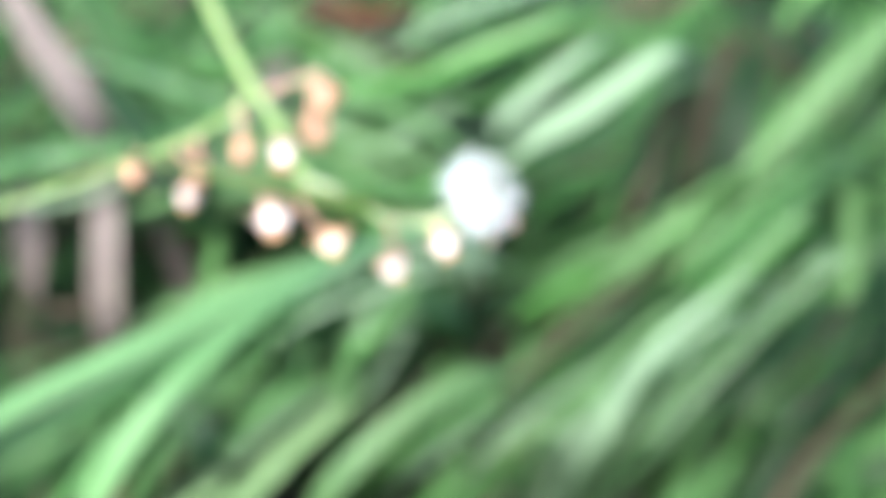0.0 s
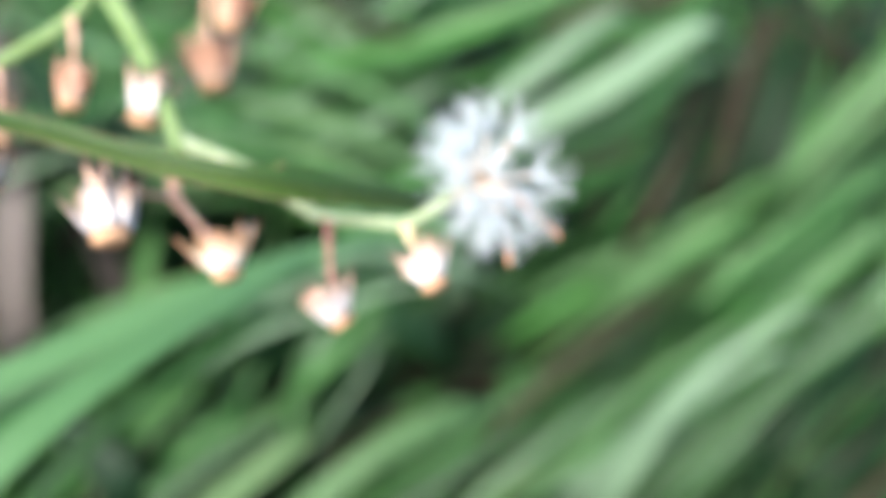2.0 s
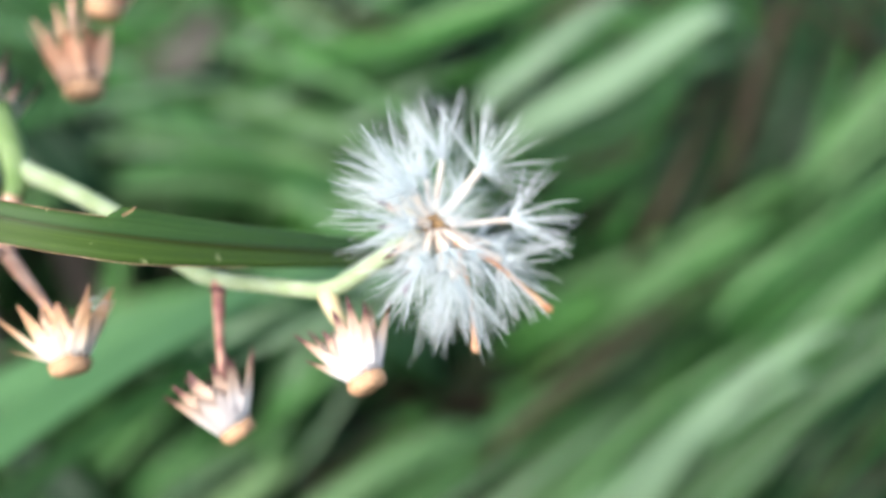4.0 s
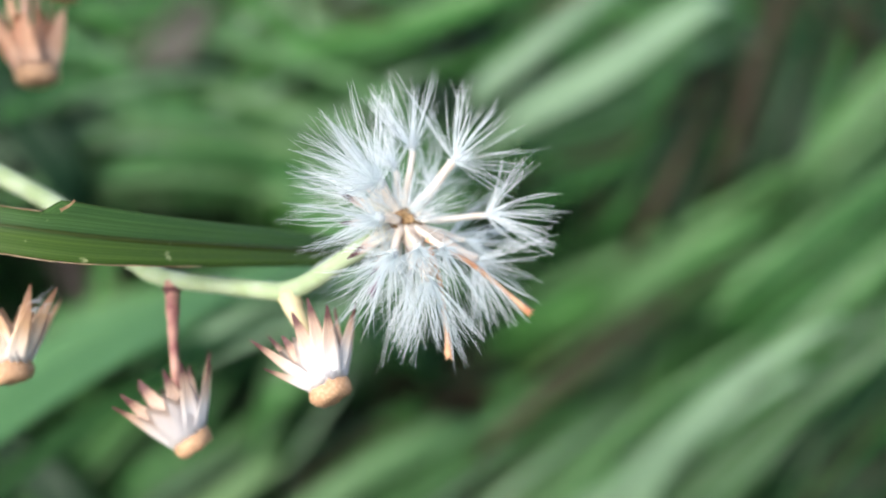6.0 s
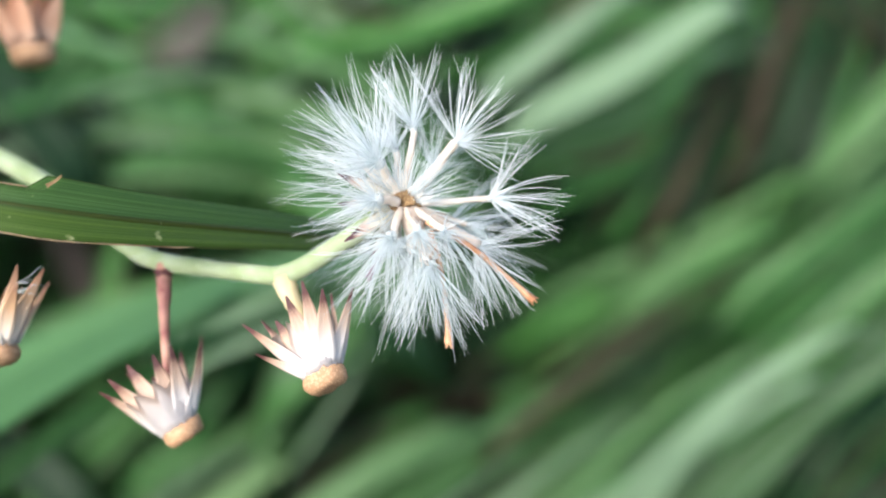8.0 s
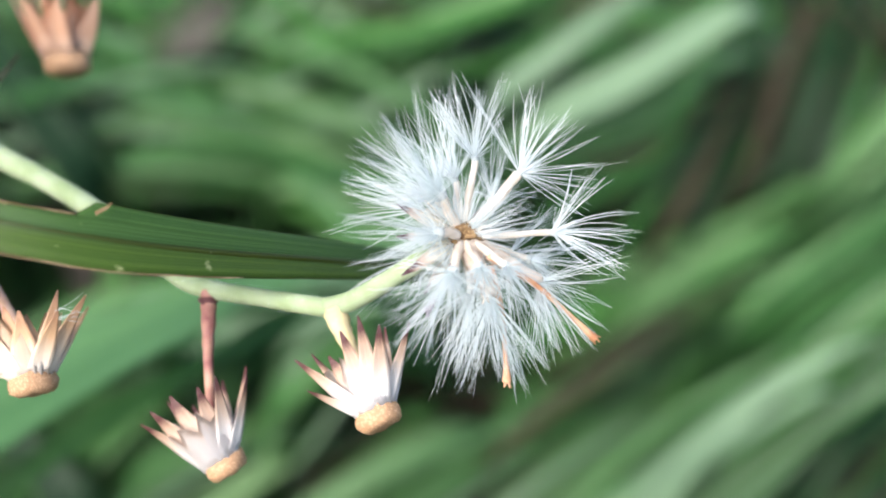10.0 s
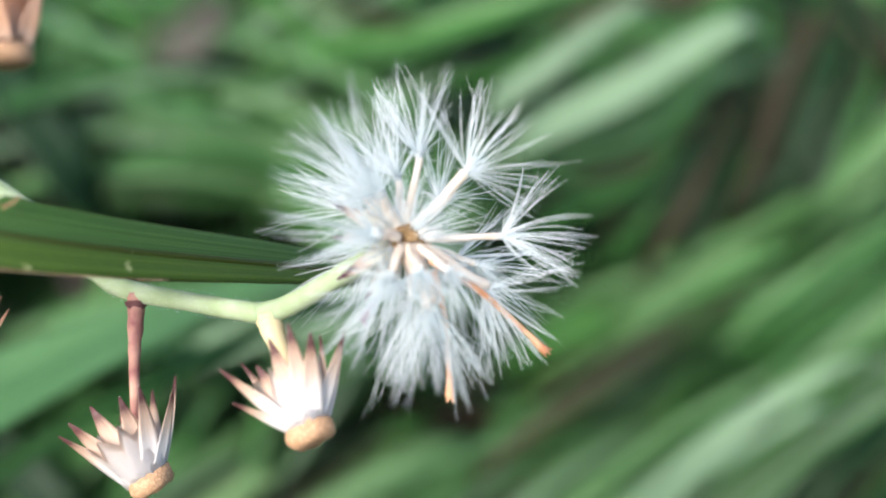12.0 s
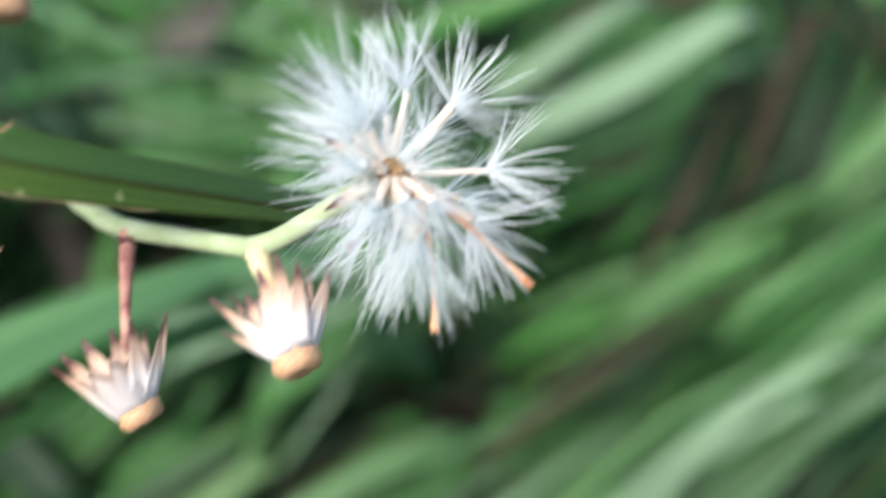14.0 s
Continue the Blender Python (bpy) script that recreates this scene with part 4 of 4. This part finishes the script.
def build_seed_head():
    rng = random.Random(11)
    turn = VIEW.to_3x3()
    centre = V(*HEART_AT)
    bm = bmesh.new()
    bmesh.ops.create_icosphere(bm, subdivisions=4, radius=0.62 * MM)
    pits = [(turn @ Vector(q)).normalized() for q in ((0.0, -1, 0.05), (0.55, -0.8, -0.65))]
    for v in bm.verts:
        way = v.co.normalized()
        dent = max(0.0, max((way.dot(q) - 0.86) / 0.14 for q in pits))
        v.co *= (1 + 0.20 * noise.noise(v.co * 4200) + 0.10 * noise.noise(v.co * 12000)) * (1 - 0.62 * min(1.0, dent * 1.6))
        v.co.z *= 0.85
        v.co += centre
    head = part("seed_head", bm, HEART, plant, "round white fluffy seed head with tan heart")

    def plumed_seed(top, way, spread, loose, beak, wisps, knot=0.13):
        """Top of the beak, the way the plume opens, half angle, loose hairs, thickness of the beak, and the
        wisps of hairs that cling together (degrees round the view, length, hairs)."""
        tip = V(*(HEART_AT + Vector(top)))
        out = (turn @ Vector(way)).normalized()
        root = centre + (tip - centre).normalized() * 0.40 * MM
        mid = (root + tip) / 2 + (turn @ Vector((rng.uniform(-1, 1), rng.uniform(-1, 1), rng.uniform(-1, 1)))) * 0.08 * MM
        bm = tube(bmesh.new(), [root, mid, root.lerp(tip, 0.8), tip, tip + out * 0.14 * MM], [beak * 1.3 * MM, beak * 1.05 * MM, beak * 0.9 * MM, beak * MM, beak * 0.6 * MM], 9, 4, 0.08)
        part("achene", bm, TAN_ACHENE if beak > 0.2 else ACHENE, head, "tan seed stalk" if beak > 0.2 else "cream seed stalk")
        bm = bmesh.new()
        a = out.orthogonal().normalized()
        b = out.cross(a)
        start = tip + out * 0.1 * MM
        for _ in range(int(loose * 0.46)):
            t, lean = rng.uniform(0, 2 * math.pi), math.radians(spread) * math.sqrt(rng.random())
            tuft_way = (out * math.cos(lean) + (a * math.cos(t) + b * math.sin(t)) * math.sin(lean)).normalized()
            reach, curl = rng.uniform(2.2, 3.2), Vector((rng.gauss(0, 1), rng.gauss(0, 1), rng.gauss(0, 1))) * 0.07
            for _ in range(rng.choice((1, 2, 3, 4, 5))):
                goal = tuft_way * reach * rng.uniform(0.86, 1.04) + Vector((rng.gauss(0, 1), rng.gauss(0, 1), rng.gauss(0, 1))) * 0.13
                bristle(bm, start, goal.normalized(), goal.length * MM, rng.uniform(0.008, 0.016) * MM, rng, 0.05, curl, 0.05)
        for angle, length, hairs in wisps:
            depth = way[1] + rng.gauss(0, 0.18)
            curve = (turn @ Vector((rng.gauss(0, 1), rng.gauss(0, 1), rng.gauss(0, 1)))) * 0.06
            for _ in range(int(hairs * 1.25)):
                t = math.radians(angle + rng.gauss(0, 1.0 + 0.24 * hairs))
                hair_way = (turn @ Vector((math.cos(t), depth + rng.gauss(0, 0.05), math.sin(t)))).normalized()
                bristle(bm, start + hair_way * 0.05 * MM, hair_way, length * math.sqrt(1 + depth * depth) * rng.uniform(0.76, 0.97) * MM, rng.uniform(0.009, 0.018) * MM, rng, 0.05, curve, 0.06)
        node = bmesh.ops.create_icosphere(bm, subdivisions=2, radius=knot * MM)
        bmesh.ops.translate(bm, verts=node["verts"], vec=tip + out * 0.1 * MM)
        # a tight burst of short hairs about the knot
        for _ in range(int(60 * knot / 0.13)):
            burst = (out + Vector((rng.gauss(0, 1), rng.gauss(0, 1), rng.gauss(0, 1))) * 0.55).normalized()
            bristle(bm, start, burst, rng.uniform(0.3, 1.0) * knot / 0.13 * MM, 0.012 * MM, rng, 0.1)
        part("pappus", bm, PAPPUS, head, "fan of fine white bristles", smooth=False)

    plumed_seed((0.34, 0.2, 2.40), (-0.18, -0.20, 1.0), 52, 22, 0.12, ((125, 2.9, 9), (108, 3.0, 7), (93, 2.5, 5), (60, 1.7, 3), (138, 2.6, 4)))
    plumed_seed((1.68, 0.0, 1.98), (0.70, -0.20, 0.72), 74, 20, 0.17, ((84, 3.3, 11), (26, 2.8, 3), (9, 3.0, 3), (-8, 3.3, 4), (-32, 3.0, 3), (58, 2.7, 4), (117, 3.2, 4), (42, 2.7, 3)))
    plumed_seed((2.80, 0.4, 0.20), (1.0, -0.10, 0.05), 62, 10, 0.11, ((-25, 2.85, 12), (21, 2.8, 3), (7, 2.9, 3), (-4, 2.8, 2), (72, 2.5, 3), (60, 2.6, 3), (43, 3.0, 3), (-43, 2.6, 3)))
    plumed_seed((-0.70, -0.9, 1.22), (-0.72, -0.50, 0.56), 66, 34, 0.16, ((178, 3.1, 9), (155, 3.15, 8), (145, 3.2, 6), (125, 3.1, 9), (107, 3.0, 6), (88, 3.1, 8), (136, 3.0, 5), (185, 2.9, 3)), 0.25)
    plumed_seed((-0.70, -1.1, 0.06), (-0.90, -0.55, -0.10), 62, 26, 0.15, ((170, 3.2, 4), (186, 3.0, 3), (201, 2.9, 3), (212, 3.0, 3), (163, 3.2, 3)), 0.23)
    plumed_seed((-0.27, -1.2, -1.05), (-0.42, -0.60, -0.66), 72, 26, 0.14, ((218, 2.9, 5), (251, 3.2, 7), (230, 3.2, 5), (203, 3.0, 4), (240, 3.1, 4), (-35, 1.5, 3), (273, 3.3, 6), (-26, 2.1, 2)), 0.20)
    plumed_seed((0.86, -0.7, -1.75), (0.05, -0.35, -1.0), 48, 22, 0.29, ((-77, 2.8, 8), (-66, 3.1, 9), (-100, 2.9, 9), (-126, 2.9, 8), (-114, 2.9, 6), (-53, 3.2, 9)))
    plumed_seed((2.40, 0.1, -1.35), (0.66, -0.10, -0.74), 58, 24, 0.25, ((19, 3.2, 5), (-14, 2.6, 3), (-33, 2.65, 4), (-61, 2.8, 8), (-75, 2.8, 8), (3, 2.8, 3), (-48, 2.7, 4)))
    plumed_seed((2.1, 0.9, -0.65), (0.93, 0.2, -0.36), 56, 34, 0.10, ())
    plumed_seed((-0.25, 0.4, 1.7), (-0.42, 0.2, 0.90), 54, 34, 0.12, ((112, 3.0, 6), (98, 3.3, 5)))
    plumed_seed((-1.2, 0.3, 0.75), (-0.95, 0.2, 0.30), 54, 34, 0.12, ((165, 2.8, 6), (150, 2.9, 5)))
    plumed_seed((0.30, -0.2, -1.65), (-0.20, -0.10, -1.0), 52, 30, 0.13, ((-95, 2.9, 6), (-85, 3.0, 5)))
    plumed_seed((-0.9, 0.9, 1.1), (-0.6, 0.6, 0.6), 54, 34, 0.10, ())
    plumed_seed((0.9, 1.2, 1.2), (0.40, 0.6, 0.7), 60, 44, 0.10, ())
    plumed_seed((1.5, 1.3, -0.5), (0.80, 0.6, -0.3), 60, 36, 0.10, ())
    plumed_seed((-0.2, 1.3, -1.2), (-0.05, 0.6, -0.8), 62, 46, 0.10, ())
    plumed_seed((-1.1, 1.0, -0.6), (-0.85, 0.5, -0.4), 50, 30, 0.10, ())
    plumed_seed((1.30, -0.8, -0.85), (0.55, -0.55, -0.6), 66, 24, 0.13, ((-60, 2.8, 5), (-40, 2.6, 3), (-12, 2.6, 2)))
    plumed_seed((0.50, -1.2, -0.85), (0.20, -0.70, -0.65), 76, 26, 0.10, ((-75, 2.0, 4), (-105, 2.2, 4), (-45, 2.0, 4), (-15, 1.6, 3)), 0.15)
    # cream bracts bent back with dark tips, on the stalk's side
    for way, length in (((-1.0, -0.40, 0.42), 2.05), ((-1.0, -0.5, -0.06), 1.95), ((-0.80, -0.45, -0.54), 1.8), ((-0.88, -0.3, -0.62), 2.0), ((-0.6, 0.3, 0.6), 2.2), ((-0.45, 0.5, -0.75), 2.2)):
        bm = bmesh.new()
        lance(bm, centre + (turn @ Vector(way)).normalized() * 0.4 * MM, turn @ Vector(way), turn @ Vector((0, -1, 0.4)), length * MM, 0.5 * MM, 0.05)
        part("bract", bm, BRACT_CREAM, head, "cream bract with a dark purple tip")
    # papery cream chaff round the heart
    for k in range(70):
        way = turn @ Vector((rng.uniform(-1, 1), rng.uniform(-0.9, 0.35), rng.uniform(-1, 1))).normalized()
        if max(way.dot(q) for q in pits) > 0.70:
            continue
        bm = bmesh.new()
        lance(bm, centre + way * 0.36 * MM, way, turn @ Vector((rng.uniform(-0.4, 0.4), -1, rng.uniform(-0.4, 0.4))), rng.uniform(0.35, 1.0) * MM, rng.uniform(0.08, 0.18) * MM, rng.uniform(-0.2, 0.2))
        part("chaff_scale", bm, CHAFF, head)
    # fine white down between the seeds
    bm = bmesh.new()
    for k in range(760):
        way = turn @ Vector((rng.uniform(-1, 1), rng.uniform(-0.9, 0.5), rng.uniform(-1, 1))).normalized()
        if max(way.dot(q) for q in pits) < 0.80:
            bristle(bm, centre + way * 0.45 * MM, way, rng.uniform(0.6, 2.2) * MM, rng.uniform(0.006, 0.013) * MM, rng, 0.2)
    part("down", bm, PAPPUS, head, "fine white down at the heart", smooth=False)
    # withered florets that stick out between the plumes
    for a, b, mat, words in (((0.8, -0.6, -0.6), (4.30, 0.3, -3.15), TUBE, "rusty withered floret"), ((0.9, -0.2, -0.9), (1.55, 0.2, -4.6), TUBE, "rusty withered floret"),
                             ((0.3, -0.7, -0.5), (0.75, -0.9, -1.9), ACHENE, "cream withered floret"), ((-0.3, -0.3, -0.9), (-1.05, -0.5, -2.35), PURPLE, "purplish withered floret")):
        p, q = HEART_AT + Vector(a), HEART_AT + Vector(b)
        m1, m2 = p.lerp(q, 0.4) + Vector((0.12, 0, 0.14)), p.lerp(q, 0.8) + Vector((0.06, 0, 0.06))
        bm = tube(bmesh.new(), [V(*p), V(*m1), V(*m2), V(*q), V(*(q + (q - m2) * 0.06))], [0.11 * MM, 0.09 * MM, 0.08 * MM, 0.15 * MM, 0.08 * MM], 10, 5, 0.10)
        # the lobes that flare at its mouth
        end = (V(*q) - V(*m2)).normalized()
        for k in range(5):
            t = 2 * math.pi * k / 5
            side = end.orthogonal().normalized()
            flare = (end + (side * math.cos(t) + end.cross(side) * math.sin(t)) * 0.6).normalized()
            bristle(bm, V(*q) - end * 0.05 * MM, flare, rng.uniform(0.22, 0.34) * MM, 0.055 * MM, rng, 0.15)
        part("floret", bm, mat, head, words)


build_seed_head()
